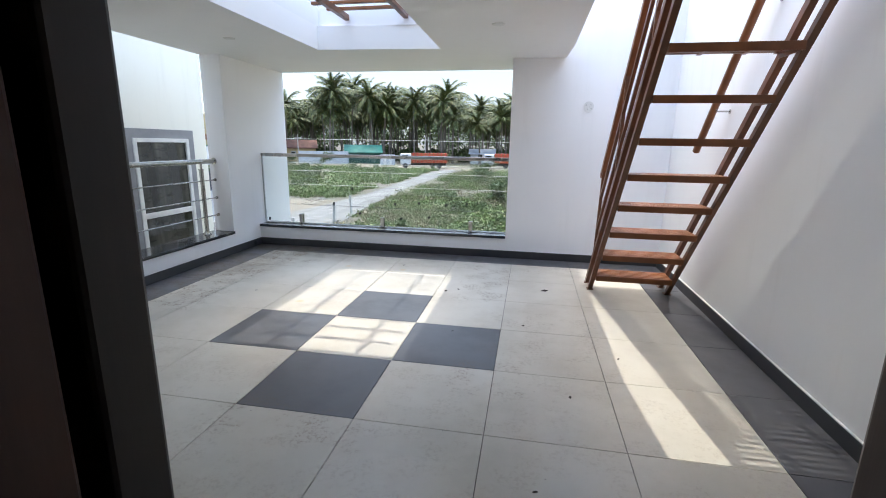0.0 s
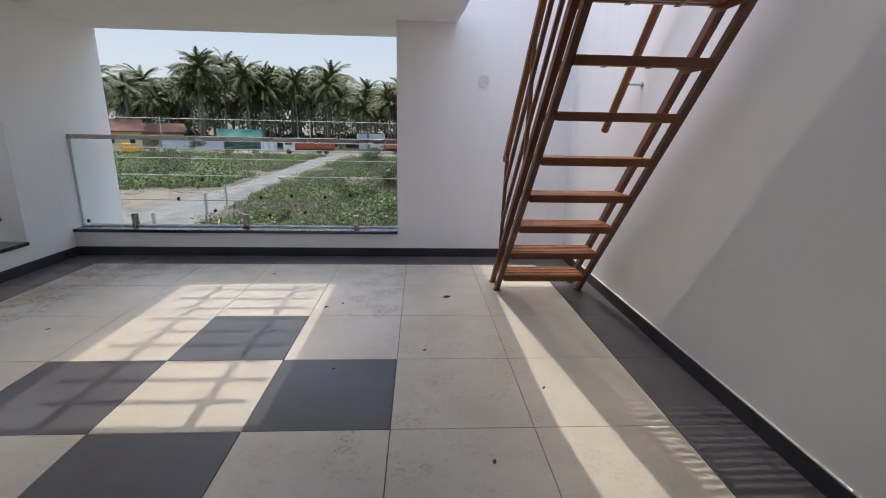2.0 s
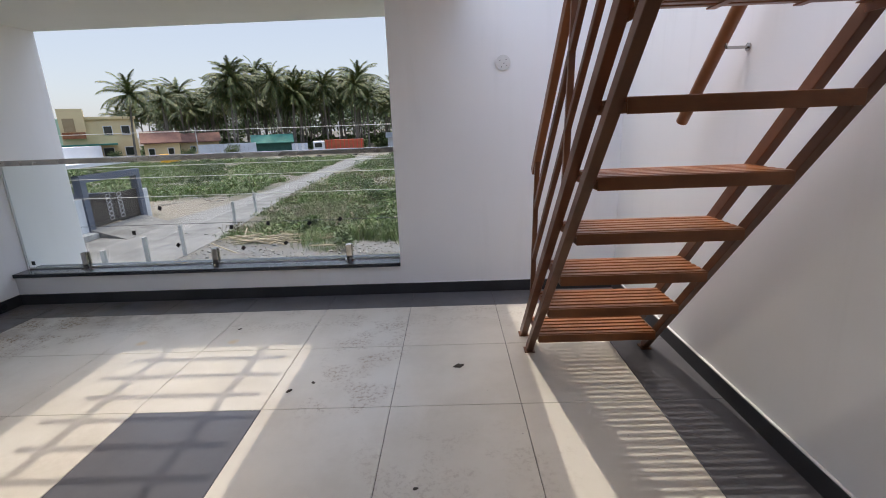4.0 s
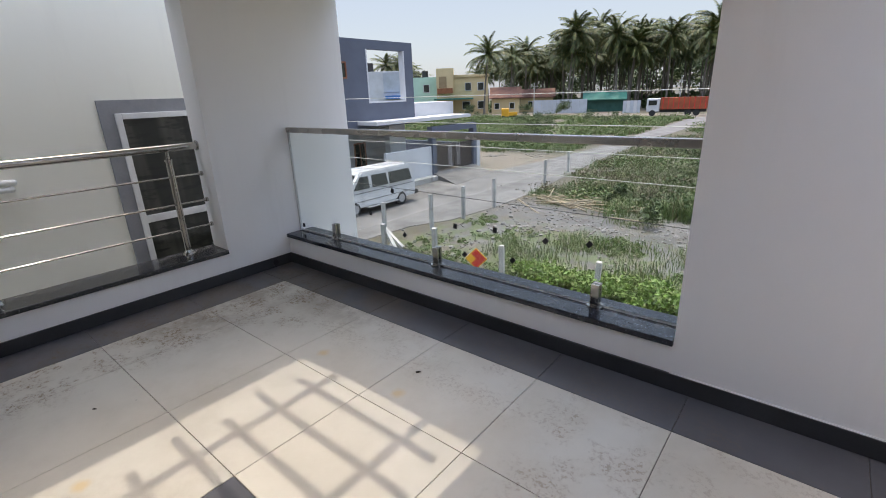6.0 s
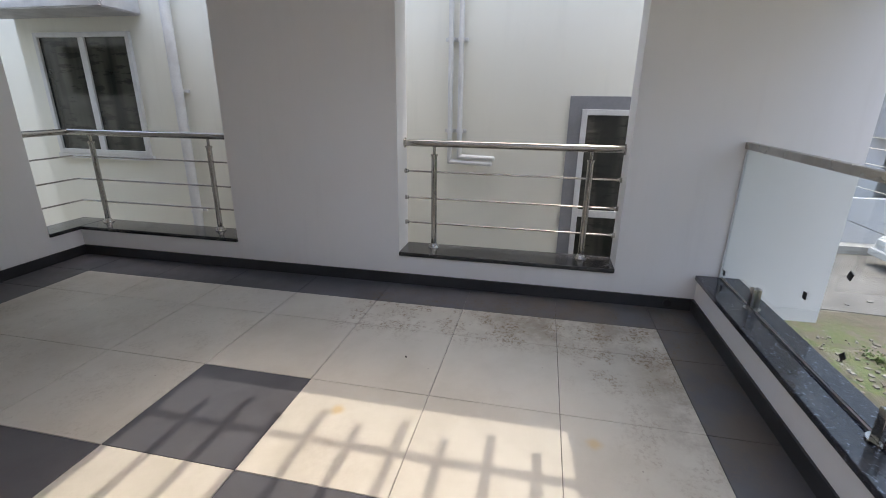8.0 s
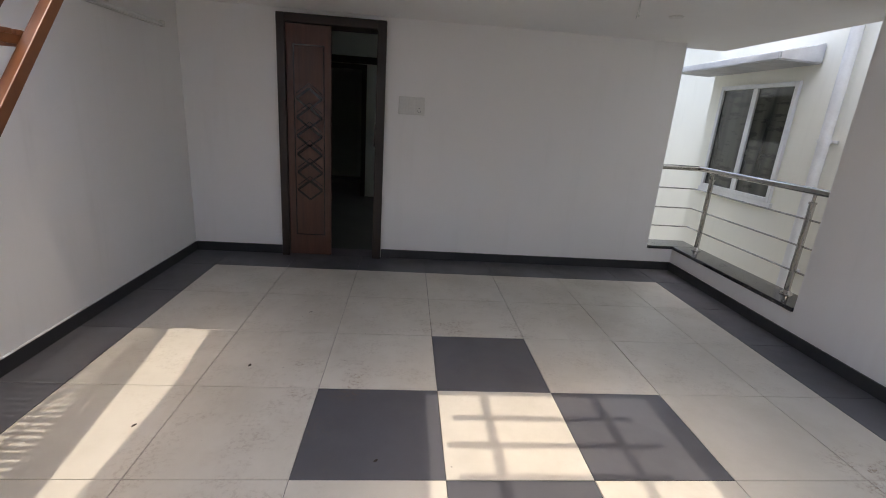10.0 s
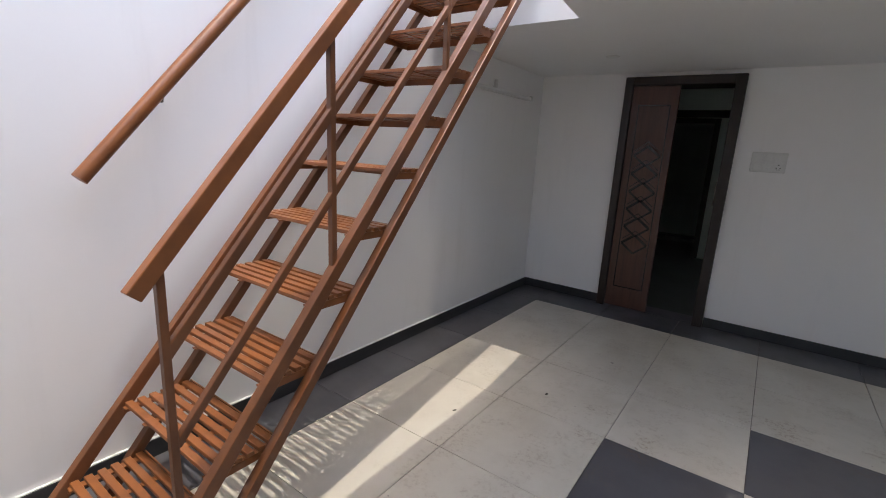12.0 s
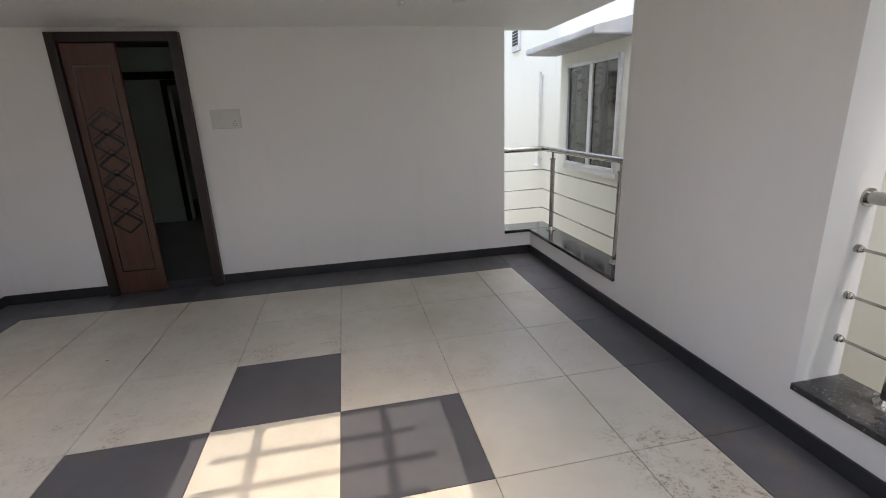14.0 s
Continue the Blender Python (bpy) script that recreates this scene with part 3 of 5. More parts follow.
for k in range(6):
    zc = 0.62 + pitch * k
    bm = bmesh.new()
    for a, b, w in (((xl, zc), (xm, zc + 0.085), 0.022), ((xm, zc + 0.085), (xr, zc), 0.022), ((xl, zc), (xm, zc - 0.085), 0.017), ((xm, zc - 0.085), (xr, zc), 0.017), ((xl, zc + 0.04), (xm, zc + 0.125), 0.007), ((xm, zc + 0.125), (xr, zc + 0.04), 0.007)):
        add_bar(bm, (a[0], LY1 + 0.001, a[1]), (b[0], LY1 + 0.001, b[1]), 0.004, w, 0.0)
    part("zigzag_inlay", bm, M["inlay"], leaf)
bm = bmesh.new()
add_box(bm, -0.242, -0.206, -0.18, 0.205, 0.012, 1.996, 0.003)
leaf2 = part("door_leaf", bm, M["door"], door, "walnut door leaf swung open into the room")
bm = bmesh.new()
add_box(bm, -0.206, -0.201, 0.03, 0.06, 1.02, 1.24, 0.002)
add_tube(bm, (-0.201, 0.045, 1.04), (-0.178, 0.045, 1.04), 0.006, 10)
add_tube(bm, (-0.201, 0.045, 1.22), (-0.178, 0.045, 1.22), 0.006, 10)
add_tube(bm, (-0.178, 0.045, 1.03), (-0.178, 0.045, 1.23), 0.008, 12)
part("handle", bm, M["steel"], leaf2, "steel pull handle", True)

# ---- the dark room behind the door ----
RY = -3.0
bm = bmesh.new()
add_box(bm, -2.8, 3.0, RY - 2.2, OUT_S, -0.2, -0.004)
structure("room_floor", bm, M["room_floor"], "dim grey tiled floor of the room behind the door", "floor")
bm = bmesh.new()
add_box(bm, -2.8, 3.0, RY - 2.2, OUT_S, 2.75, 2.9)
structure("room_ceiling", bm, M["room_wall"], "dim plain ceiling of the inner room", "ceiling")
bm = bmesh.new()
add_box(bm, -2.8, 0.24, RY - 0.15, RY, -0.004, 2.75)
add_box(bm, 0.9, 3.0, RY - 0.15, RY, -0.004, 2.75)
add_box(bm, 0.24, 0.9, RY - 0.15, RY, 1.92, 2.75)
# unseen gap added to this side wall so that daylight brightens the room
add_box(bm, -2.9, -2.8, RY - 2.2, OUT_S, -0.2, 1.3)
add_box(bm, -2.9, -2.8, RY - 2.2, OUT_S, 1.9, 2.9)
add_box(bm, -2.9, -2.8, RY - 2.2, -2.2, 1.3, 1.9)
add_box(bm, 3.0, 3.1, RY - 2.2, OUT_S, -0.2, 2.9)
add_box(bm, -2.8, 3.0, RY - 2.3, RY - 2.2, -0.2, 2.9)
add_box(bm, EAST, 3.0, OUT_S - 0.1, OUT_S - 0.004, -0.2, 2.9)
add_box(bm, -2.8, EAST, OUT_S - 0.1, OUT_S - 0.004, TOP, 2.9)
structure("room_walls", bm, M["room_wall"], "pale walls of the dim inner room with a doorway and an unseen daylight gap", "wall")
bm = bmesh.new()
add_box(bm, 0.17, 0.24, RY + 0.001, RY + 0.03, 0, 1.99, 0.003)
add_box(bm, 0.9, 0.97, RY + 0.001, RY + 0.03, 0, 1.99, 0.003)
add_box(bm, 0.24, 0.9, RY + 0.001, RY + 0.03, 1.92, 1.99, 0.003)
structure("door_2", bm, M["door_frame"], "dark wooden frame round an unlit doorway", "door frame")
bm = bmesh.new()
add_box(bm, -0.5, 2.0, RY + 0.001, RY + 0.012, 2.0, 2.1, 0.003)
structure("trim", bm, M["door_frame"], "dark wooden band above the inner doorway", "trim")

# ---- fixtures on walls and ceiling ----
sw = thing("switchboard", "white plastic switchboard with a socket and rocker switches", "switch")
bm = bmesh.new()
add_box(bm, -0.625, -0.395, SOUTH, SOUTH + 0.012, 1.338, 1.49, 0.005)
part("plate", bm, M["white_plastic"], sw)
for i in range(3):
    for j in range(2):
        x0 = -0.61 + 0.068 * i
        z0 = 1.35 + 0.066 * j
        if i == 0 and j == 0:
            continue
        bm = bmesh.new()
        add_box(bm, x0 + 0.004, x0 + 0.06, SOUTH + 0.012, SOUTH + 0.016, z0 + 0.004, z0 + 0.058, 0.002)
        part("rocker", bm, M["white_plastic"], sw)
bm = bmesh.new()
add_box(bm, -0.606, -0.55, SOUTH + 0.012, SOUTH + 0.015, 1.354, 1.408, 0.002)
sock = part("socket", bm, M["white_plastic"], sw)
bm = bmesh.new()
for x, z, r in ((-0.578, 1.396, 0.005), (-0.59, 1.374, 0.004), (-0.566, 1.374, 0.004), (-0.586, 1.362, 0.003), (-0.57, 1.362, 0.003)):
    add_tube(bm, (x, SOUTH + 0.0145, z), (x, SOUTH + 0.0158, z), r, 10)
part("pin_hole", bm, M["black"], sock)

disc = thing("outlet_plate", "round white plastic junction cover with dark screw holes", "outlet")
bm = bmesh.new()
add_tube(bm, (0.591, NORTH - 0.011, 1.635), (0.591, NORTH, 1.635), 0.05, 32)
part("cover", bm, M["white_plastic"], disc, "", True)
for dx, dz in ((-0.022, 0.014), (0.02, 0.018), (0.004, -0.004), (-0.012, -0.026), (0.024, -0.02)):
    bm = bmesh.new()
    add_tube(bm, (0.591 + dx, NORTH - 0.0125, 1.635 + dz), (0.591 + dx, NORTH - 0.010, 1.635 + dz), 0.0035, 10)
    part("hole", bm, M["black"], disc)

tube = thing("tube_light", "unlit white tube light batten on the wall", "lamp")
bm = bmesh.new()
add_box(bm, EAST - 0.03, EAST, 0.52, 1.72, 1.85, 1.88, 0.004)
part("batten", bm, M["white_plastic"], tube)
bm = bmesh.new()
add_tube(bm, (EAST - 0.045, 0.56, 1.868), (EAST - 0.045, 1.68, 1.868), 0.013, 14)
part("tube", bm, M["lamp_white"], tube, "", True)
for y in (0.54, 1.69):
    bm = bmesh.new()
    add_box(bm, EAST - 0.06, EAST - 0.028, y - 0.012, y + 0.012, 1.845, 1.89, 0.003)
    part("end_cap", bm, M["white_plastic"], tube)
hook = thing("ceiling_hook", "small bulb holder stub fixed above the tube light", "lamp holder")
bm = bmesh.new()
add_tube(bm, (EAST - 0.02, 1.158, 1.9), (EAST - 0.02, 1.158, 1.95), 0.016, 14)
add_box(bm, EAST - 0.03, EAST, 1.145, 1.171, 1.88, 1.9, 0.002)
part("holder", bm, M["white_plastic"], hook, "", True)


def ceiling_lamp(x, y, r=0.045):
    lamp = thing("ceiling_light", "small round recessed white ceiling light, switched off", "lamp", "ceiling lights")
    bm = bmesh.new()
    add_tube(bm, (x, y, TOP - 0.006), (x, y, TOP), r, 28, True, r + 0.006)
    part("bezel", bm, M["white_plastic"], lamp, "", True)
    bm = bmesh.new()
    add_tube(bm, (x, y, TOP - 0.0085), (x, y, TOP - 0.006), r * 0.72, 24)
    part("diffuser", bm, M["lamp_white"], lamp, "", True)


for x, y in ((-0.25, 3.70), (0.55, 0.96), (-2.28, 1.11), (-2.6, 3.9)):
    ceiling_lamp(x, y)
pend = thing("lamp_wire", "short wire end hanging from a ceiling hook", "cable")
bm = bmesh.new()
add_tube(bm, (-1.84, 1.49, TOP - 0.012), (-1.84, 1.49, TOP), 0.02, 16)
part("ceiling_rose", bm, M["white_plastic"], pend, "", True)
bm = bmesh.new()
add_tube(bm, (-1.84, 1.49, TOP - 0.1), (-1.84, 1.49, TOP - 0.012), 0.003, 8)
add_tube(bm, (-1.825, 1.492, TOP - 0.12), (-1.838, 1.49, TOP - 0.02), 0.0025, 8)
add_ball(bm, (-1.84, 1.49, TOP - 0.1), 0.008)
part("wire", bm, M["pvc"], pend, "", True)

# ---- the neighbour's house wall across the narrow gap ----
NX = -4.15
bm = bmesh.new()
add_box(bm, NX - 3.0, NX, -1.2, 5.5, -3.6, 3.5)
add_box(bm, NX - 3.0, NX - 0.45, -6.0, -1.2, -3.6, 3.5)
neighbour = tagged(part("neighbour_house", bm, M["neighbour"], None), "tall cream-painted neighbouring house close to the terrace", "house")


def sliding_window(parent, y0, y1, z0, z1, band, rail_z=None):
    """A white two-leaf window in the neighbour's wall, with a painted band round it."""
    bm = bmesh.new()
    if band:
        for b in ((y0 - band, y0, z0 - band, z1 + band), (y1, y1 + band, z0 - band, z1 + band), (y0, y1, z1, z1 + band), (y0, y1, z0 - band, z0)):
            add_box(bm, NX, NX + 0.02, *b)
        win = part("window", bm, M["grey_paint"], parent, "grey plaster band round the window")
    else:
        add_box(bm, NX, NX + 0.03, y0 - 0.03, y1 + 0.03, z0 - 0.05, z0)
        win = part("window", bm, M["upvc"], parent)
    f = 0.045
    bm = bmesh.new()
    for b in ((y0, y0 + f, z0, z1), (y1 - f, y1, z0, z1), (y0 + f, y1 - f, z1 - f, z1), (y0 + f, y1 - f, z0, z0 + f)):
        add_box(bm, NX, NX + 0.035, *b, 0.004)
    if rail_z:
        add_box(bm, NX, NX + 0.03, y0 + f, y1 - f, rail_z - 0.03, rail_z + 0.03, 0.003)
    else:
        ym = (y0 + y1) / 2
        add_box(bm, NX, NX + 0.03, ym - 0.035, ym + 0.035, z0 + f, z1 - f, 0.004)
    part("frame", bm, M["upvc"], win, "white window frame")
    bm = bmesh.new()
    add_box(bm, NX + 0.001, NX + 0.01, y0 + f, y1 - f, z0 + f, z1 - f)
    part("pane", bm, M["window_glass"], win, "dark window glass with a curtain behind it")


sliding_window(neighbour, 4.325, 5.15, -0.25, 1.255, 0.10, 0.40)
sliding_window(neighbour, -0.98, 0.14, 0.73, 1.89, 0)
bm = bmesh.new()
prof = [(NX, 2.02), (NX, 2.2), (NX + 0.1, 2.17), (-3.73, 2.10), (-3.73, 2.03)]
lo = [bm.verts.new((x, -1.33, z)) for x, z in prof]
hi = [bm.verts.new((x, 0.30, z)) for x, z in prof]
bm.faces.new(lo)
bm.faces.new(hi[::-1])
for i in range(5):
    bm.faces.new((lo[i], hi[i], hi[(i + 1) % 5], lo[(i + 1) % 5]))
bmesh.ops.bevel(bm, geom=bm.edges[:], offset=0.012, segments=2, affect="EDGES")
part("sunshade", bm, M["sunshade"], neighbour, "grey-white concrete sunshade over the window")


def pipe(label, segs, r, clamps=(), wall=NX):
    p = thing("drain_pipe", label, "pipe", "wall pipes")
    bm = bmesh.new()
    for a, b in segs:
        add_tube(bm, a, b, r, 16)
        add_ball(bm, b, r * 1.08)
        add_ball(bm, a, r * 1.08)
    part("tube", bm, M["pvc"], p, "", True)
    for y, z in clamps:
        bm = bmesh.new()
        add_box(bm, wall, wall + 0.02, y - r - 0.03, y + r + 0.03, z - 0.014, z + 0.014, 0.004)
        add_tube(bm, (segs[0][0][0], y, z - 0.016), (segs[0][0][0], y, z + 0.016), r + 0.007, 16)
        part("clamp", bm, M["pvc"], p, "", True)


px = NX + 0.05
pipe("white plastic drain pipe clamped to the cream wall", [((px, 3.245, 3.4), (px, 3.245, 0.80)), ((px, 3.245, 0.80), (px, 3.60, 0.792))], 0.021, ((3.245, 1.78), (3.245, 1.06)))
pipe("white plastic drain pipe with an elbow on the cream wall", [((px, 3.33, 3.4), (px, 3.33, 0.845)), ((px, 3.33, 0.845), (px, 3.62, 0.838))], 0.021, ((3.33, 1.78), (3.33, 1.06)))
pipe("pale grey-white rainwater pipe on the cream wall", [((px + 0.02, 0.62, 3.4), (px + 0.02, 0.62, -3.5))], 0.045, ((0.62, 1.36), (0.62, 0.2)))
BACK = NX - 0.45
pipe("thin white pipe ending in a short stub on the cream wall", [((BACK + 0.04, -2.78, 1.95), (BACK + 0.04, -2.78, 0.5)), ((BACK + 0.04, -2.78, 0.5), (BACK + 0.04, -2.95, 0.5))], 0.02, ((-2.78, 1.9), (-2.78, 0.62)), BACK)
vent = thing("wall_vent", "white framed exhaust vent with a dark grille", "vent")
bm = bmesh.new()
add_box(bm, BACK, BACK + 0.04, -4.08, -3.72, 2.4, 2.82, 0.006)
part("frame", bm, M["upvc"], vent)
bm = bmesh.new()
for k in range(5):
    add_box(bm, BACK + 0.041, BACK + 0.047, -4.03, -3.77, 2.5 + 0.05 * k, 2.538 + 0.05 * k)
part("grille", bm, M["black"], vent, "dark slatted grille")

# ---- scraps on the floor ----
for x, y, s, a0 in ((0.22, 3.95, 0.022, 20), (-0.62, 3.75, 0.014, 70), (-0.52, 3.82, 0.012, 130), (0.05, 3.1, 0.009, 10), (-0.42, 2.9, 0.008, 40), (0.3, 2.2, 0.009, 80), (0.12, 1.5, 0.007, 15), (0.62, 2.7, 0.008, 60), (-2.2, 3.4, 0.008, 33), (-1.2, 4.5, 0.009, 50)):
    bm = bmesh.new()
    bmesh.ops.create_icosphere(bm, subdivisions=2, radius=s)
    for v in bm.verts:
        k = noise.noise(v.co * 90 + Vector((x * 9, y * 9, 0)))
        v.co = Vector((v.co.x * (1.2 + k), v.co.y * (0.7 + k * 0.6), abs(v.co.z) * (0.35 + 0.3 * k)))
    ob = part("dead_leaf", bm, M["scrap"], None)
    ob.matrix_basis = pose(x, y, 0.0005, 0, 0, a0)
    tagged(ob, "small dark crumpled scrap lying on the tiled floor", "litter", "floor scraps")

# ---- outdoors: materials ----
G = -3.6


def ground_material():
    m, t, b = nodes_of("plot_ground")
    big = ramp(t, noise_of(t, 0.09, 6, 0.6), 0.42, 0.6)
    mid = ramp(t, noise_of(t, 0.7, 6, 0.65), 0.4, 0.65)
    fine = noise_of(t, 9, 6, 0.7)
    soil = mixed(t, mid, (0.13, 0.112, 0.085), (0.082, 0.071, 0.053))
    grass = mixed(t, mid, (0.045, 0.058, 0.022), (0.078, 0.073, 0.037))
    col = mixed(t, calc(t, "MULTIPLY", calc(t, "ADD", calc(t, "MULTIPLY", big, 0.7), calc(t, "MULTIPLY", mid, 0.3)), 0.9), soil, grass)
    mud = calc(t, "MULTIPLY", box_mask(t, -10.0, -2.0, 15.8, 21.0, 1.6), ramp(t, noise_of(t, 0.5, 5, 0.6), 0.35, 0.5))
    col = mixed(t, mud, col, mixed(t, mid, (0.135, 0.133, 0.128), (0.092, 0.09, 0.085)))
    sand = calc(t, "MULTIPLY", box_mask(t, -26, -15, 27.5, 36, 2.0), ramp(t, noise_of(t, 0.4, 4, 0.6), 0.35, 0.5))
    col = mixed(t, sand, col, (0.19, 0.16, 0.12))
    col = mixed(t, ramp(t, fine, 0.35, 0.7, 0, 0.5), col, (0.075, 0.062, 0.045))
    # thin green ground cover and brown soil along the fence
    cover = calc(t, "MULTIPLY", box_mask(t, -10.5, 6.0, 9.0, 17.5, 2.0), ramp(t, noise_of(t, 1.6, 8, 0.72), 0.46, 0.56))
    col = mixed(t, calc(t, "MULTIPLY", cover, 0.8), col, mixed(t, ramp(t, noise_of(t, 14, 5, 0.7), 0.4, 0.6), (0.05, 0.085, 0.02), (0.1, 0.12, 0.04)))
    col = mixed(t, ramp(t, noise_of(t, 2.2, 7, 0.7), 0.52, 0.62, 0.0, 0.55), col, (0.09, 0.065, 0.045))
    # pebbles, chips and scraps strewn over the soil
    for scale, reach, tone in ((3.2, 0.13, (0.2, 0.185, 0.165)), (5.5, 0.2, (0.045, 0.04, 0.033)), (9.0, 0.22, (0.18, 0.165, 0.145))):
        vor = t.nodes.new("ShaderNodeTexVoronoi")
        vor.inputs["Scale"].default_value = scale
        t.links.new(t.nodes.new("ShaderNodeNewGeometry").outputs["Position"], vor.inputs["Vector"])
        chip = calc(t, "MULTIPLY", ramp(t, vor.outputs["Distance"], reach * 0.7, reach, 1.0, 0.0), ramp(t, noise_of(t, scale * 0.16, 4, 0.6), 0.46, 0.58))
        col = mixed(t, calc(t, "MULTIPLY", chip, 0.75), col, tone)
    t.links.new(col, b.inputs["Base Color"])
    b.inputs["Roughness"].default_value = 0.95
    bumped(t, b, fine, 0.6, 0.06)
    return m


def leaf_material(name, a, b2, c):
    m, t, b = nodes_of(name)
    isl = t.nodes.new("ShaderNodeNewGeometry").outputs["Random Per Island"]
    col = mixed(t, ramp(t, isl, 0.0, 0.7), a, b2)
    col = mixed(t, ramp(t, isl, 0.74, 0.95), col, c)
    t.links.new(col, b.inputs["Base Color"])
    b.inputs["Roughness"].default_value = 0.6
    return m


M["ground"] = ground_material()
M["road"] = surface("worn_concrete_road", (0.17, 0.162, 0.15), (0.1, 0.095, 0.086), 0.8, 0.9, grain=12, bump=0.4)
M["dirt_road"] = surface("pale_dirt_road", (0.2, 0.17, 0.13), (0.15, 0.125, 0.095), 0.3, 0.95, grain=6, bump=0.3)
M["palm_leaf"] = leaf_material("palm_frond", (0.02, 0.036, 0.006), (0.062, 0.085, 0.014), (0.15, 0.13, 0.04))
M["trunk"] = surface("palm_trunk", (0.17, 0.145, 0.12), (0.11, 0.095, 0.08), 1.0, 0.9, grain=8)
M["grass"] = leaf_material("wild_grass", (0.05, 0.095, 0.018), (0.095, 0.14, 0.032), (0.17, 0.155, 0.075))
M["bush"] = leaf_material("bush_leaf", (0.028, 0.052, 0.013), (0.06, 0.095, 0.024), (0.1, 0.12, 0.04))
M["creeper"] = leaf_material("creeper_leaf", (0.07, 0.14, 0.016), (0.13, 0.22, 0.028), (0.17, 0.2, 0.055))
M["house_white"] = surface("white_house_paint", (0.58, 0.59, 0.6), (0.5, 0.5, 0.5), 0.5, 0.8)
M["house_grey"] = surface("slate_grey_house_paint", (0.10, 0.115, 0.15), (0.085, 0.095, 0.125), 0.4, 0.75)
M["house_yellow"] = surface("yellow_house_paint", (0.58, 0.46, 0.26), (0.5, 0.39, 0.22), 0.2, 0.85)
# tan plaster, darkened for the shade inside the tower's opening
M["tan_recess_shade"] = surface("shaded_tan_plaster", (0.3, 0.22, 0.12), (0.24, 0.17, 0.09), 0.3, 0.85)
M["house_green"] = surface("mint_house_paint", (0.42, 0.62, 0.50), (0.36, 0.54, 0.43), 0.2, 0.85)
M["roof_red"] = surface("red_clay_tiles", (0.15, 0.068, 0.045), (0.1, 0.05, 0.038), 0.6, 0.85, grain=3)
M["roof_green"] = surface("green_sheet_roof", (0.025, 0.16, 0.12), (0.018, 0.11, 0.085), 0.4, 0.5)
# dark green walls, coloured darker still for the shade inside the open shed
M["shed_green"] = surface("shaded_green_shed_wall", (0.012, 0.075, 0.055), (0.008, 0.05, 0.038), 0.8, 0.7)
M["weed"] = leaf_material("weed_leaf", (0.05, 0.1, 0.018), (0.105, 0.155, 0.035), (0.18, 0.16, 0.075))
M["dry_stem"] = leaf_material("dry_weed_stem", (0.13, 0.095, 0.06), (0.17, 0.135, 0.085), (0.1, 0.1, 0.045))
M["tin"] = surface("grey_tin_sheet", (0.45, 0.49, 0.53), (0.36, 0.39, 0.42), 0.6, 0.5)
M["orange"] = surface("orange_truck_paint", (0.36, 0.095, 0.035), (0.24, 0.06, 0.025), 0.8, 0.5)
M["yellow"] = surface("yellow_vehicle_paint", (0.75, 0.38, 0.03), (0.65, 0.32, 0.03), 0.8, 0.4)
M["car_white"] = surface("white_van_paint", (0.58, 0.58, 0.57), (0.53, 0.53, 0.52), 0.8, 0.25, bump=0.0)
M["tyre"] = plain("tyre_rubber", (0.02, 0.02, 0.02), 0.8)
M["rim"] = plain("grey_wheel_rim", (0.45, 0.45, 0.45), 0.4, 0.6)
M["lamp_glass"] = plain("headlight_glass", (0.6, 0.62, 0.62), 0.1)
M["post"] = surface("weathered_concrete_post", (0.42, 0.41, 0.38), (0.3, 0.29, 0.27), 2, 0.9, grain=20, bump=0.4)
M["gate"] = surface("dark_brown_gate", (0.05, 0.038, 0.032), (0.04, 0.03, 0.025), 2, 0.5)
M["silver"] = plain("silver_gate_ornament", (0.5, 0.5, 0.5), 0.4, 0.6)
M["wood_brown"] = surface("varnished_window_wood", (0.26, 0.09, 0.035), (0.18, 0.06, 0.025), 2, 0.5)
M["tank"] = plain("black_water_tank", (0.015, 0.015, 0.017), 0.4)
M["rubble"] = surface("rubble_stone", (0.27, 0.255, 0.235), (0.18, 0.17, 0.155), 3, 0.9, grain=25, vary=0.6)
M["litter"] = leaf_material("mixed_litter", (0.1, 0.082, 0.06), (0.165, 0.148, 0.125), (0.3, 0.28, 0.25))
M["bamboo"] = surface("dry_wood_offcut", (0.4, 0.32, 0.21), (0.26, 0.21, 0.14), 2, 0.8, vary=0.5)
M["wire"] = plain("weathered_wire", (0.55, 0.54, 0.48), 0.5, 0.0)
M["wire_dark"] = plain("black_cable", (0.03, 0.03, 0.03), 0.6)
M["sign_red"] = plain("red_sign_paint", (0.55, 0.03, 0.02), 0.5)
M["sign_yellow"] = plain("yellow_sign_paint", (0.8, 0.42, 0.03), 0.5)
M["blue_cloth"] = plain("blue_shade_sheet", (0.05, 0.17, 0.42), 0.7)

# ---- ground, road ----
bm = bmesh.new()
bmesh.ops.create_circle(bm, cap_ends=True, segments=64, radius=3000)
bmesh.ops.translate(bm, verts=bm.verts[:], vec=(0, 0, G))
structure("ground", bm, M["ground"], "rough vacant plots of bare soil, weeds and grass", "ground")
west_edge = [(-17.4, -60), (-17.4, 27.5), (-16.6, 28.3), (-15.8, 33.3), (-15.5, 41.7), (-15.7, 50.5), (-17.2, 88)]
east_edge = [(-13.3, 88), (-13.2, 48.7), (-12.45, 36.5), (-11.5, 28), (-11.0, 23.9), (-10.9, 20.2), (-11.2, 17.3), (-12.0, 15.6), (-12.4, 10), (-12.4, -60)]
bm = bmesh.new()
add_prism(bm, west_edge + east_edge, G - 0.1, G + 0.02)
structure("road", bm, M["road"], "worn pale concrete village road", "road")
bm = bmesh.new()
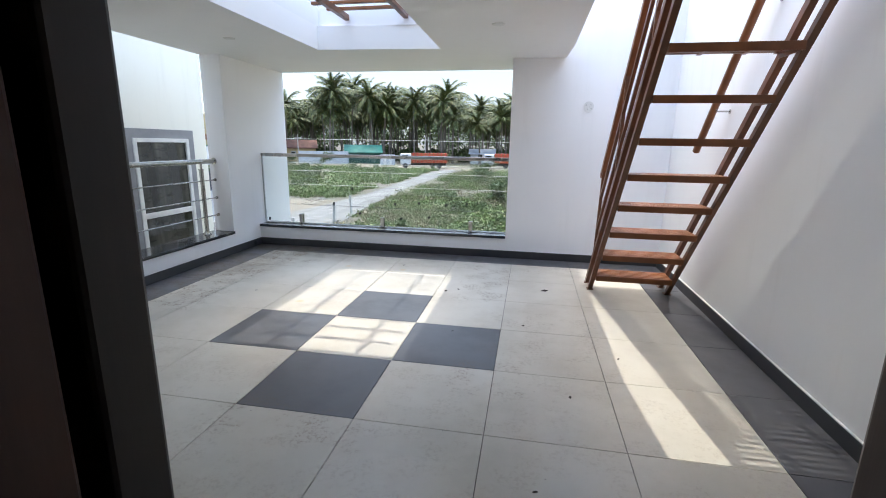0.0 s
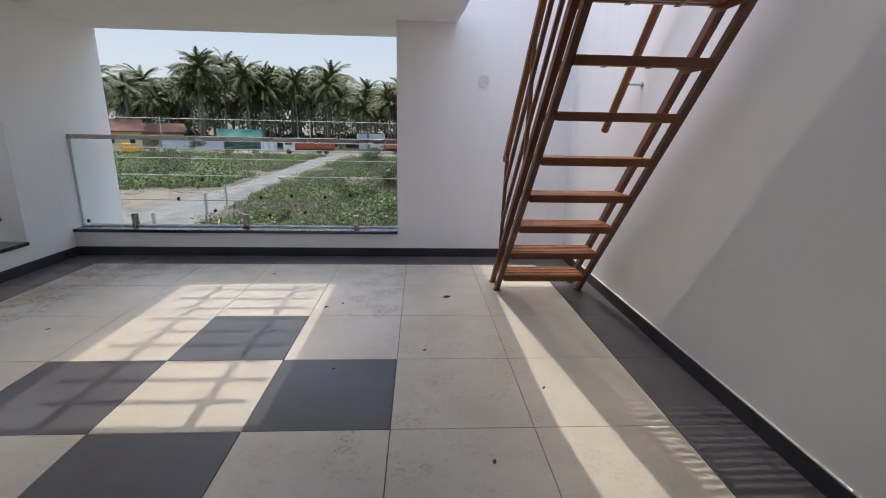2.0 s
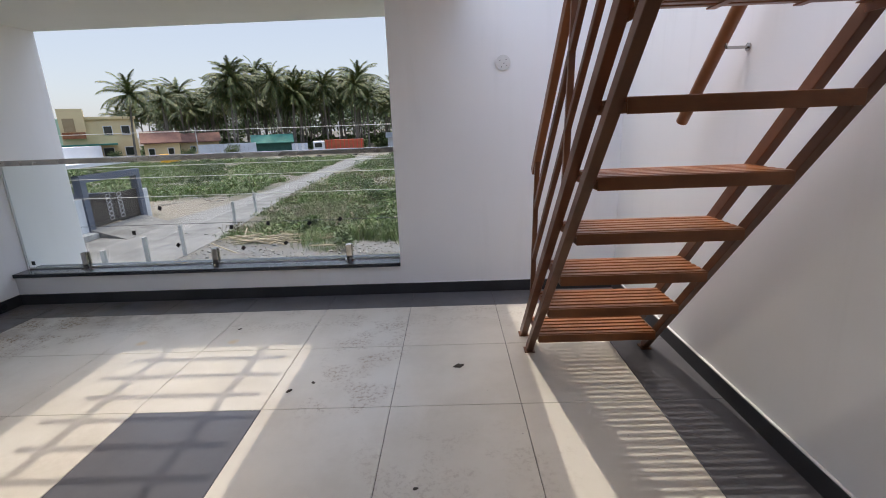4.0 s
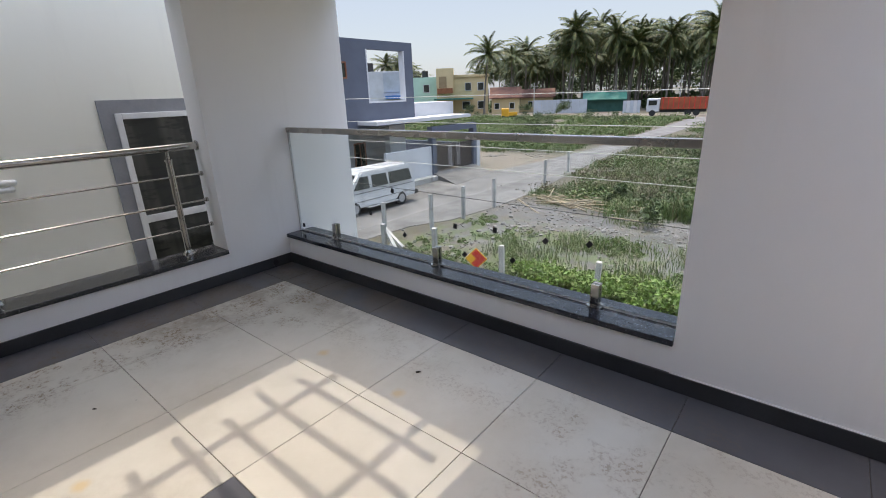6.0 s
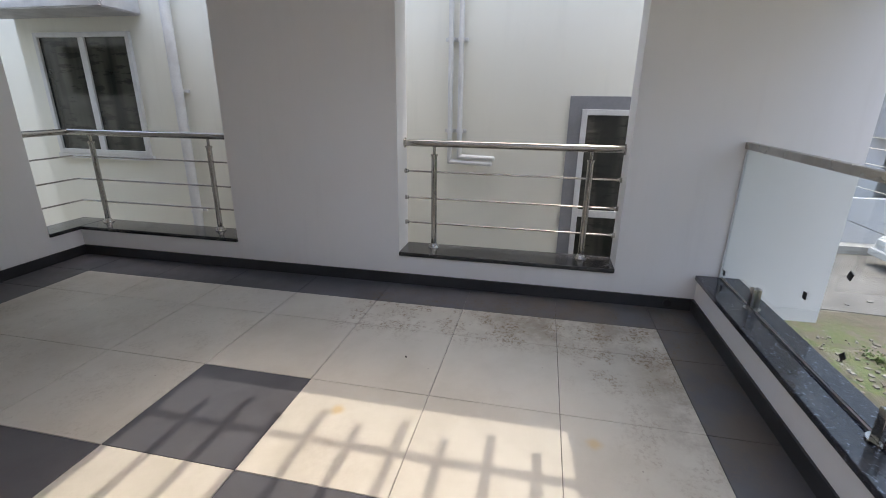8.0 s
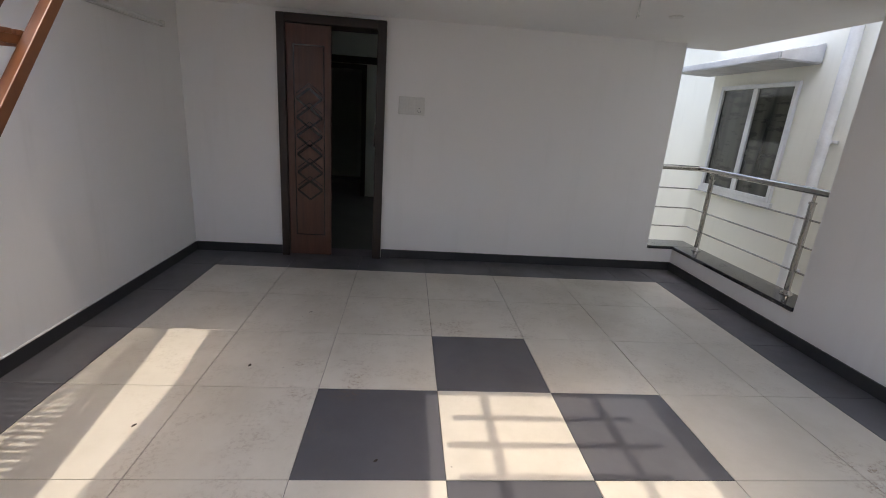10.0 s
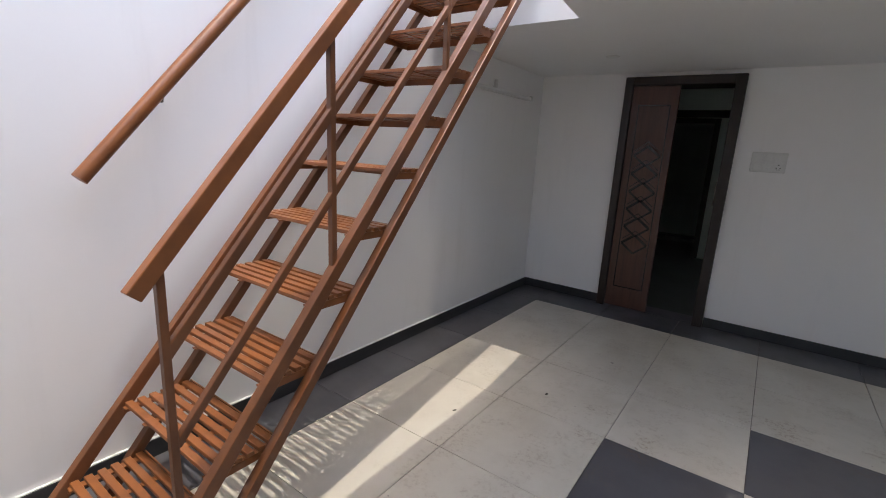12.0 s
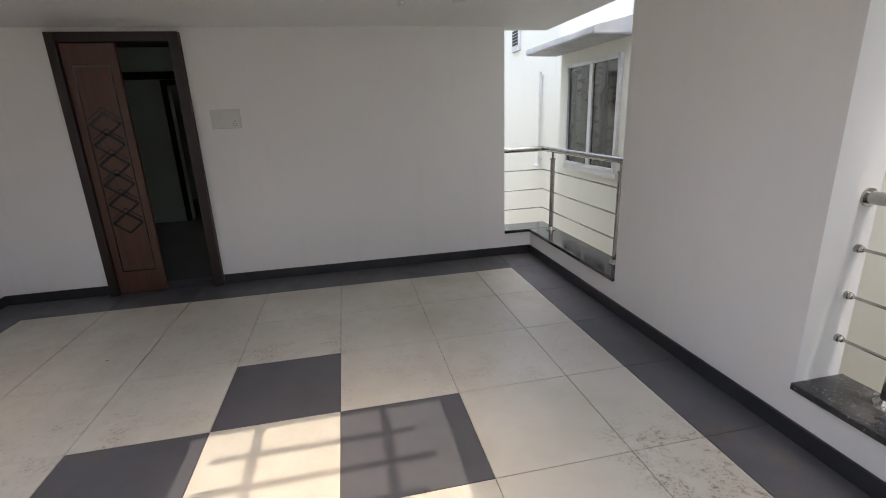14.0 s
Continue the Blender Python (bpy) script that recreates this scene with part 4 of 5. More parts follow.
add_prism(bm, [(-130, 96), (-60, 92), (-10, 88), (60, 84), (60, 92), (-10, 97), (-60, 102), (-130, 108)], G - 0.1, G + 0.03)
structure("road", bm, M["dirt_road"], "broad pale dirt road before the palm grove", "road")


def polar(bearing, d):
    """Plan place at a compass bearing (degrees, clockwise from north) and distance from the terrace."""
    a = radians(bearing)
    return 0.2 + d * math.sin(a), 2.8 + d * math.cos(a)


# ---- coconut palms ----
rng = random.Random(5)


def palm(height, lean, seed, name="palm_tree"):
    r = random.Random(seed)
    top = Vector((lean * height, lean * 0.4 * height, height))
    root = thing(name, "tall coconut palm with drooping green fronds and a bare trunk", "palm", "coconut palms")
    bm = bmesh.new()
    rings = []
    n = 7
    for i in range(n + 1):
        f = i / n
        c = Vector((top.x * f ** 1.7, top.y * f ** 1.7, height * f))
        rad = 0.24 * (1 - 0.5 * f) + (0.14 if i == 0 else 0)
        rings.append([bm.verts.new(c + Vector((rad * math.cos(a), rad * math.sin(a), 0))) for a in [k * math.tau / 7 for k in range(7)]])
    for lo, hi in zip(rings, rings[1:]):
        for k in range(7):
            bm.faces.new((lo[k], lo[(k + 1) % 7], hi[(k + 1) % 7], hi[k]))
    part("trunk", bm, M["trunk"], root, "", True)
    verts, faces = [], []
    for k in range(36):
        yaw = k * 2.4 + r.uniform(-0.3, 0.3)
        old = k / 35
        rise = 1.4 - 1.95 * old ** 0.8 + r.uniform(-0.25, 0.25)
        length = r.uniform(4.9, 6.0) * (0.86 + 0.24 * math.sin(math.pi * old))
        p = top + Vector((0, 0, -0.5 * old))
        side = Vector((-math.sin(yaw), math.cos(yaw), 0))
        pitch = rise
        segs = 17
        for s in range(segs):
            d = Vector((math.cos(yaw) * math.cos(pitch), math.sin(yaw) * math.cos(pitch), math.sin(pitch)))
            q = p + d * (length / segs)
            f = (s + 0.5) / segs
            reach = 1.05 * math.sin(math.pi * (0.12 + 0.8 * f)) ** 0.8 + 0.05
            hang = 0.25 + 0.55 * old + 0.25 * f
            for sgn in (-1, 1):
                for g in (0.25, 0.75):
                    c = p.lerp(q, g)
                    w = d * 0.09
                    tip = c + (side * sgn * r.uniform(0.55, 0.85) + d * 0.38 + Vector((0, 0, -hang * r.uniform(0.6, 1.25)))) * reach * r.uniform(0.8, 1.1)
                    i0 = len(verts)
                    verts += [c - w, c + w, tip]
                    faces.append((i0, i0 + 1, i0 + 2))
            i0 = len(verts)
            w = Vector((0, 0, 0.05 * (1 - f) + 0.012))
            verts += [p - w, p + w, q + w * 0.8, q - w * 0.8]
            faces.append((i0, i0 + 1, i0 + 2, i0 + 3))
            p = q
            pitch -= (0.02 + 0.1 * f) * r.uniform(0.8, 1.2)
    me = bpy.data.meshes.new("crown")
    me.from_pydata([tuple(v) for v in verts], [], faces)
    me.materials.append(M["palm_leaf"])
    ob = new("crown", me)
    ob.parent = root
    return root


masters = [palm(h, l, s) for h, l, s in ((13, 0.07, 1), (15.5, -0.05, 2), (16.5, 0.05, 3), (15, -0.02, 4), (16.5, 0.06, 9))]
spots = []
for k in range(150):
    brg = rng.uniform(-31.5, 3.5) if k > 14 else rng.uniform(3.5, 14)
    d = rng.uniform(116, 175)
    tall = 1.06 if -25.3 < brg < -8 else 0.88
    spots.append((brg, d, tall * rng.uniform(0.84, 1.06)))
spots += [(-28.5 - 0.6 * k, 150 + 4 * k, 0.8) for k in range(12)]
spots += [(-44.5, 150, 0.85), (-43.2, 160, 0.8), (-46, 150, 0.85), (-41.8, 165, 0.75)]
for i, (brg, d, s) in enumerate(spots):
    src = masters[i % 5]
    x, y = polar(brg, d)
    rot = Matrix.Rotation(rng.uniform(0, math.tau), 4, "Z")
    ob = copy_thing(src, Matrix.Translation((x, y, G)) @ rot)
    ob.scale = (1.0, 1.0, s)
placed = [(-34.4, 104, 0.97), (-19.6, 118, 1.07), (-24.8, 117, 1.05), (-14.5, 119, 1.05), (-11.0, 121, 1.06)]
for ob, (brg, d, s) in zip(masters, placed):
    x, y = polar(brg, d)
    ob.location = (x, y, G)
    ob.scale = (s, s, s)


def leaf_cloud(name, label, material, clumps, leaf, per, flat=0.8, seed=1):
    """Many small leaves round scattered centres (x, y, z, radius), as one sheet of stuff."""
    r = np.random.default_rng(seed)
    c = np.repeat(np.array(clumps, dtype=float), per, axis=0)
    n = len(c)
    d = r.normal(size=(n, 3))
    d /= np.linalg.norm(d, axis=1)[:, None]
    d[:, 2] *= flat
    p = c[:, :3] + d * (c[:, 3] * r.uniform(0.35, 1.05, n))[:, None]
    size = leaf * r.uniform(0.6, 1.4, n)[:, None]
    u = r.normal(size=(n, 3))
    u /= np.linalg.norm(u, axis=1)[:, None]
    v = np.cross(u, r.normal(size=(n, 3)))
    v /= np.linalg.norm(v, axis=1)[:, None]
    verts = np.stack([p - u * size * 0.5, p + v * size * 0.35, p + u * size * 0.6, p - v * size * 0.35], 1).reshape(-1, 3)
    faces = np.arange(4 * n).reshape(-1, 4)
    me = bpy.data.meshes.new(name)
    me.from_pydata(verts.tolist(), [], faces.tolist())
    me.materials.append(material)
    return tagged(new(name, me), label, "foliage", "", "stuff")


# undergrowth and farther trees behind the grove
cl = []
for k in range(420):
    brg, d = rng.uniform(-50, 16), rng.uniform(124, 185)
    x, y = polar(brg, d)
    cl.append((x, y, G + rng.uniform(0.2, 2.6), rng.uniform(1.0, 2.2)))
for k in range(330):
    brg, d = rng.uniform(-33, 16), rng.uniform(176, 215)
    x, y = polar(brg, d)
    cl.append((x, y, G + rng.uniform(5, 14), rng.uniform(3.0, 5.0)))
leaf_cloud("undergrowth", "dark green undergrowth and far crowns behind the palms", M["bush"], cl, 0.8, 130, seed=2)

# ---- weeds and grass on the plots ----


def grass_sheet(name, label, material, spots_xy, height, seed, blades=9, width=0.03):
    r = np.random.default_rng(seed)
    pts = np.repeat(np.array(spots_xy, dtype=float), blades, axis=0)
    n = len(pts)
    base = np.zeros((n, 3))
    base[:, :2] = pts[:, :2] + r.normal(scale=0.24, size=(n, 2))
    base[:, 2] = G
    h = height * pts[:, 2] * r.uniform(0.5, 1.25, n)
    a = r.uniform(0, math.tau, n)
    side = np.stack([np.cos(a), np.sin(a), np.zeros(n)], 1) * width * (1 + pts[:, 2:3])
    lean = np.stack([np.cos(a + 1.3), np.sin(a + 1.3), np.zeros(n)], 1) * (h * r.uniform(0.15, 0.75, n))[:, None]
    mid = base + lean * 0.35
    mid[:, 2] += h * 0.6
    tip = base + lean
    tip[:, 2] += h * r.uniform(0.75, 1.0, n)
    verts = np.stack([base - side, base + side, mid + side * 0.7, mid - side * 0.7, tip], 1).reshape(-1, 3)
    i = np.arange(n)[:, None] * 5
    faces = (i + np.array([[0, 1, 2, 3]])).tolist() + (i + np.array([[3, 2, 4]])).tolist()
    me = bpy.data.meshes.new(name)
    me.from_pydata(verts.tolist(), [], faces)
    me.materials.append(material)
    return tagged(new(name, me), label, "grass", "", "stuff")


def on_road(x, y):
    if y > 86:
        return True
    if -60 < y < 28 and -17.6 < x < -10.4 + 0.9 * noise.noise(Vector((x * 0.8, y * 0.6, 2.0))):
        return True
    w = -16.0 - (y - 28) * 0.02
    ragged = 1.1 * noise.noise(Vector((x * 0.5, y * 0.4, 8.0)))
    return 28 <= y <= 88 and w - 0.2 + ragged < x < w + 4.2 + ragged


near, far = [], []
for k in range(26000):
    x, y = rng.uniform(-12, 16), 9.5 + 70 * rng.random() ** 1.6
    if on_road(x, y):
        continue
    dens = noise.noise(Vector((x * 0.22, y * 0.22, 3.0))) + 0.35 * noise.noise(Vector((x * 0.9, y * 0.9, 7.0)))
    bare = -10.5 < x < 0.5 and 9.0 < y < 21.5
    if dens < (0.8 if bare else (0.02 if y > 22.5 + 2 * noise.noise(Vector((x * 0.5, 1.0, 4.0))) else 0.85)) - rng.random() * 0.3:
        continue
    tall = 1.0 if y > 22 else 0.5
    near.append((x, y, tall * (0.6 + max(0, dens))))
for k in range(15000):
    y = 33 + 52 * rng.random()
    x = rng.uniform(-75, -16)
    if on_road(x, y) or (x > -27 and y < 36):
        continue
    dens = noise.noise(Vector((x * 0.13, y * 0.13, 5.0))) + 0.3 * noise.noise(Vector((x * 0.6, y * 0.6, 1.0)))
    if dens < -0.12:
        continue
    far.append((x, y, 0.8 + max(0, dens)))
grass_sheet("wild_grass", "tall wild grass and weeds on the vacant plot", M["grass"], near, 0.36, 11, 18, 0.006)
grass_sheet("dry_stems", "thin dry brown weed stems standing in the grass", M["dry_stem"], [p for p in near if p[1] > 23][::4], 0.8, 14, 7, 0.005)
grass_sheet("wild_grass", "scrubby green weeds across the road", M["grass"], far, 0.5, 12, 14, 0.018)
cl = []
for x, y, r0, n in ((-3.7, 23.3, 1.1, 7), (-6.8, 22.7, 0.7, 4), (-2.0, 27, 1.2, 8), (1.5, 33, 1.4, 8), (-4.0, 34, 1.0, 7), (2.0, 45, 1.6, 9), (-7, 42, 1.0, 6), (-6, 58, 1.6, 8), (4, 24, 1.0, 6), (-30, 62, 1.3, 12), (-24, 48, 1.0, 9), (-38, 75, 1.6, 14), (-28, 80, 1.5, 10), (-22, 70, 1.2, 8), (-45, 60, 1.2, 9)):
    for k in range(n):
        cl.append((x + rng.gauss(0, r0 * 1.3), y + rng.gauss(0, r0 * 1.3), G + rng.uniform(0.1, 0.7) * r0, r0 * rng.uniform(0.35, 0.75)))
weeds = []
for k in range(5200):
    x, y = rng.uniform(-12, 16), 22.5 + 62 * rng.random() ** 1.3
    lush = noise.noise(Vector((x * 0.22, y * 0.22, 11.0))) + 0.5 * noise.noise(Vector((x * 0.7, y * 0.7, 2.0)))
    if on_road(x, y) or y < 22.8 + 2 * noise.noise(Vector((x * 0.5, 1.0, 4.0))) or lush < 0.06:
        continue
    q = rng.uniform(0.22, 0.5) * (1 + 0.008 * y) * (0.8 + 1.3 * max(0, lush))
    weeds.append((x, y, G + q * 0.45, q))
leaf_cloud("weed_bed", "dense low green weeds over the vacant plot", M["weed"], weeds, 0.13, 34, 0.75, seed=21)
weeds = []
for k in range(1500):
    x, y = rng.uniform(-11, 16), 23.5 + 45 * rng.random() ** 1.2
    if on_road(x, y) or noise.noise(Vector((x * 0.3, y * 0.3, 41.0))) < 0.05:
        continue
    q = rng.uniform(0.25, 0.6)
    weeds.append((x, y, G + q * 0.6, q))
leaf_cloud("dry_scrub", "dry brown scrub standing among the weeds", M["dry_stem"], weeds, 0.1, 30, 1.0, seed=24)
weeds = []
for k in range(4200):
    x, y = rng.uniform(-80, -16), 36 + 50 * rng.random()
    if on_road(x, y) or noise.noise(Vector((x * 0.12, y * 0.12, 17.0))) + 0.5 * noise.noise(Vector((x * 0.4, y * 0.4, 9.0))) < 0.1:
        continue
    q = rng.uniform(0.35, 0.95)
    weeds.append((x, y, G + q * 0.4, q))
leaf_cloud("weed_bed", "patchy green scrub across the road", M["weed"], weeds, 0.2, 34, 0.7, seed=22)
weeds = []
for k in range(2600):
    x, y = rng.uniform(-10.5, 5.0), rng.uniform(9.2, 18.5)
    lush = noise.noise(Vector((x * 0.55, y * 0.55, 21.0))) + 0.5 * noise.noise(Vector((x * 1.7, y * 1.7, 5.0)))
    if lush < 0.02 + 0.06 * max(0, y - 14):
        continue
    q = rng.uniform(0.07, 0.2)
    weeds.append((x, y, G + q * 0.35, q))
leaf_cloud("weed_patches", "small green weeds in patches on the grey soil", M["weed"], weeds, 0.06, 46, 0.7, seed=23)
for brg, d, r0, n in ((-6.1, 62, 1.5, 16), (-3.6, 36, 1.1, 12), (-36.0, 104, 1.5, 10), (-25.4, 104, 1.5, 12), (-29.6, 104, 1.3, 9)):
    bx, by = polar(brg, d)
    for k in range(n):
        cl.append((bx + rng.gauss(0, r0 * 0.5), by + rng.gauss(0, r0 * 0.5), G + rng.uniform(0.3, 1.7) * r0, r0 * rng.uniform(0.4, 0.65)))
leaf_cloud("bushes", "low green bushes scattered over the plots", M["bush"], cl, 0.13, 260, seed=4)
cl = []
for k in range(170):
    f = rng.random()
    cl.append((-5.9 + 6.9 * f + rng.gauss(0, 0.12), 13.75 - 0.5 * f + rng.gauss(0, 0.16 + 0.3 * f), G + rng.uniform(0.05, 0.3 + 0.45 * f), rng.uniform(0.16, 0.34)))
leaf_cloud("creeper", "bright green creeper growing along the fence line", M["creeper"], cl, 0.085, 120, seed=6)
tuft = []
for cx, cy, s in ((-3.9, 22.3, 1.5), (-3.2, 23.0, 1.5), (-2.7, 21.9, 1.3), (-6.3, 21.9, 1.0), (-5.7, 17.1, 0.7), (-5.9, 15.0, 0.65), (-3.2, 15.1, 0.75), (-5.0, 20.6, 0.45), (-7.3, 15.4, 0.5), (-4.4, 17.2, 0.5), (-2.3, 16.9, 0.5)):
    for k in range(30):
        tuft.append((cx + rng.gauss(0, 0.45), cy + rng.gauss(0, 0.45), s))
grass_sheet("tall_grass_tufts", "dense tufts of long green grass", M["grass"], tuft, 0.55, 13, 14, 0.007)

# ---- rubble, offcuts and fence posts ----
stone_meshes = []
for s in range(4):
    bm = bmesh.new()
    bmesh.ops.create_icosphere(bm, subdivisions=1, radius=1.0)
    for v in bm.verts:
        v.co *= rng.uniform(0.6, 1.15)
        v.co.z *= 0.6
    stone_meshes.append(mesh_of("stone", bm, M["rubble"]))


def litter_sheet(count, seed, x0, x1, y0, y1, size):
    """Flat chips of stone, brick, plastic and dry leaf strewn over the plot, each a thin slab."""
    r = random.Random(seed)
    verts, faces = [], []
    for k in range(count):
        x, y = r.uniform(x0, x1), r.uniform(y0, y1)
        if noise.noise(Vector((x * 0.45, y * 0.45, 31.0))) < -0.1:
            continue
        s, a0 = size * r.uniform(0.28, 1.0), r.uniform(0, math.tau)
        n, h = r.randint(4, 6), r.uniform(0.012, 0.04)
        ring = [(x + s * r.uniform(0.6, 1.2) * math.cos(a0 + q * math.tau / n), y + s * r.uniform(0.5, 1.0) * math.sin(a0 + q * math.tau / n)) for q in range(n)]
        i0 = len(verts)
        verts += [(px, py, G) for px, py in ring] + [(px, py, G + h + r.uniform(-0.006, 0.006)) for px, py in ring]
        faces.append(tuple(i0 + n + q for q in range(n)))
        faces += [(i0 + q, i0 + (q + 1) % n, i0 + n + (q + 1) % n, i0 + n + q) for q in range(n)]
    me = bpy.data.meshes.new("litter")
    me.from_pydata(verts, [], faces)
    me.materials.append(M["litter"])
    return tagged(new("litter", me), "small stones, brick chips and scraps strewn on the soil", "litter", "", "stuff")


litter_sheet(2600, 8, -10.8, 4.0, 9.3, 22.5, 0.075)
litter_sheet(500, 9, -30.0, -17.0, 34.0, 38.5, 0.2)
heap = thing("rubble_heap", "scattered pale stones and broken concrete on the soil", "rubble")
for k in range(290):
    c = rng.choice(((-8.0, 17.4, 0.8), (-9.6, 24.0, 1.2), (-6.5, 18.5, 3.0), (-9.3, 13.6, 1.2), (-3.4, 19.3, 1.3), (-6.5, 14.0, 3.0)))
    s = rng.uniform(0.03, 0.12)
    piece("stone", rng.choice(stone_meshes), heap, Matrix.Translation((c[0] + rng.gauss(0, c[2]), c[1] + rng.gauss(0, c[2] * 0.7), G + s * 0.3)) @ Matrix.Rotation(rng.uniform(0, 6), 4, "Z") @ Matrix.Scale(s, 4))
pile = thing("timber_pile", "heap of dry bamboo poles and timber offcuts", "timber")
bm = bmesh.new()
add_tube(bm, (-0.5, 0, 0), (0.5, 0, 0), 0.025, 6)
pole_mesh = mesh_of("pole", bm, M["bamboo"])
for k in range(46):
    c = rng.choice(((-9.3, 22.7), (-8.0, 22.9), (-6.6, 22.4), (-8.8, 22.1), (-5.4, 21.8)))
    m = Matrix.Translation((c[0] + rng.gauss(0, 0.7), c[1] + rng.gauss(0, 0.5), G + rng.uniform(0.05, 0.22))) @ Matrix.Rotation(rng.gauss(-0.2, 0.45), 4, "Z") @ Matrix.Rotation(rng.gauss(0, 0.08), 4, "Y") @ Matrix.Diagonal((rng.uniform(0.8, 2.8), 1.2, 1.2, 1))
    piece("pole", pole_mesh, pile, m)

bm = bmesh.new()
add_box(bm, -0.065, 0.065, -0.065, 0.065, -0.1, 1.3, 0.015)
post_mesh = mesh_of("fence_post", bm, M["post"])
for x, y, h, tilt in ((-11.9, 14.2, 1.0, 3), (-11.0, 15.8, 1.05, -3), (-10.95, 17.75, 1.05, 2), (-10.95, 20.05, 1.0, -2), (-11.3, 25.5, 1.1, 3), (-12.1, 30.2, 1.0, -4), (-9.9, 12.3, 0.95, 2), (-8.2, 12.7, 1.0, 5), (-6.0, 12.9, 0.8, -5), (-3.6, 13.4, 0.75, 3)):
    ob = new("fence_post", post_mesh)
    ob.matrix_basis = pose(x, y, G, tilt, tilt * 0.7, 10) @ Matrix.Diagonal((1, 1, h, 1))
    tagged(ob, "weathered square concrete fence post stuck in the ground", "post", "fence posts")
bm = bmesh.new()
add_bar(bm, (-9.8, 12.35, G + 0.95), (-8.6, 11.9, G + 0.05), 0.1, 0.1, 0.01)
tagged(part("fallen_post", bm, M["post"], None), "concrete fence strut leaning against a post", "post")
bm = bmesh.new()
add_bar(bm, (-11.7, 14.0, G + 0.4), (-10.2, 13.4, G + 0.07), 0.1, 0.1, 0.01)
tagged(part("fallen_post", bm, M["post"], None), "broken concrete post lying on the soil", "post")
sign = thing("warning_sign", "orange and red diamond warning board on a concrete post", "sign")
bm = bmesh.new()
add_box(bm, -0.19, 0.19, -0.006, 0.006, -0.19, 0.19, 0.003)
o = part("board", bm, M["sign_yellow"], sign)
o.matrix_basis = pose(-5.85, 11.5, -2.45, 0, 45, 25)
bm = bmesh.new()
add_box(bm, -0.17, 0.17, -0.009, -0.0065, 0.0, 0.17)
add_box(bm, 0.0, 0.17, -0.009, -0.0065, -0.17, -0.002)
o2 = part("red_field", bm, M["sign_red"], sign)
o2.matrix_basis = o.matrix_basis.copy()
bm = bmesh.new()
add_box(bm, -5.9, -5.8, 11.52, 11.62, G, -2.35, 0.01)
part("post", bm, M["post"], sign)

# ---- overhead wires close to the building ----
for z, sag, mat in ((0.21, 0.03, "wire_dark"), (0.56, 0.05, "wire"), (0.78, 0.05, "wire"), (0.9, 0.05, "wire"), (1.0, 0.05, "wire"), (1.28, 0.05, "wire")):
    bm = bmesh.new()
    rings = []
    for k in range(25):
        f = k / 24
        x, y, h = -24 + 40 * f, 7.0 + (0.15 if z > 0.8 else 0), z - sag * (1 - (2 * f - 1) ** 2) + 0.12 * (1 - f)
        rings.append([bm.verts.new((x, y + 0.0035 * math.cos(q * math.tau / 6), h + 0.0035 * math.sin(q * math.tau / 6))) for q in range(6)])
    for lo, hi in zip(rings, rings[1:]):
        for q in range(6):
            bm.faces.new((lo[q], lo[(q + 1) % 6], hi[(q + 1) % 6], hi[q]))
    tagged(part("wire", bm, M[mat], None), "thin electric wire strung past the terrace" if mat == "wire" else "black cable strung low past the terrace", "wire", "street wires")

# ---- street side: houses, gate, van ----


def house_box(parent, name, x0, x1, y0, y1, z0, z1, mat, label="", bevel=0.0):
    bm = bmesh.new()
    add_box(bm, x0, x1, y0, y1, z0, z1, bevel)
    return part(name, bm, M[mat], parent, label)


def east_window(parent, x, y0, y1, z0, z1, frame_mat="wood_brown", grid=2):
    """A framed window in a wall that faces east."""
    f = 0.07
    bm = bmesh.new()
    for b in ((y0, y0 + f, z0, z1), (y1 - f, y1, z0, z1), (y0 + f, y1 - f, z1 - f, z1), (y0 + f, y1 - f, z0, z0 + f)):
        add_box(bm, x, x + 0.06, *b)
    for k in range(1, grid):
        ym = y0 + (y1 - y0) * k / grid
        add_box(bm, x, x + 0.05, ym - 0.025, ym + 0.025, z0 + f, z1 - f)
    w = part("window", bm, M[frame_mat], parent)
    house_box(w, "pane", x + 0.001, x + 0.015, y0 + f, y1 - f, z0 + f, z1 - f, "dark_glass")


gh = thing("grey_house", "two-storey slate-grey modern house with a square opening in its screen wall", "house")
FX = -19.5
for b in ((16.0, 20.75, -0.1, 4.17), (23.65, 24.35, -0.3, 4.17), (20.75, 23.65, 3.71, 4.17), (20.75, 23.65, -0.2, 0.98)):
    house_box(gh, "screen_wall", FX - 0.35, FX, *b, "house_grey", "slate-grey painted screen wall")
house_box(gh, "side_wall", FX - 9, FX - 0.35, 16.0, 20.4, -0.1, 4.05, "house_white")
bm = bmesh.new()
for b in ((20.75, 20.83, 0.98, 3.71), (23.57, 23.65, 0.98, 3.71), (20.83, 23.57, 0.98, 1.06)):
    add_box(bm, FX - 0.36, FX + 0.02, *b)
part("reveal", bm, M["house_white"], gh, "white reveal of the square opening")
east_window(gh, FX, 18.1, 19.35, 2.24, 3.05)
house_box(gh, "wall", FX - 9, FX - 2.2, 16.0, 24.2, G, -0.1, "house_white", "white ground floor wall in the shade")
house_box(gh, "floor_slab", FX - 9, FX, 16.0, 24.3, -0.3, -0.1, "house_grey")
house_box(gh, "canopy", FX - 0.3, FX + 1.5, 19.8, 28.0, -0.12, 0.06, "house_white", "white concrete canopy slab")
house_box(gh, "column", FX - 0.5, FX - 0.1, 22.2, 23.5, G, -0.3, "house_white")
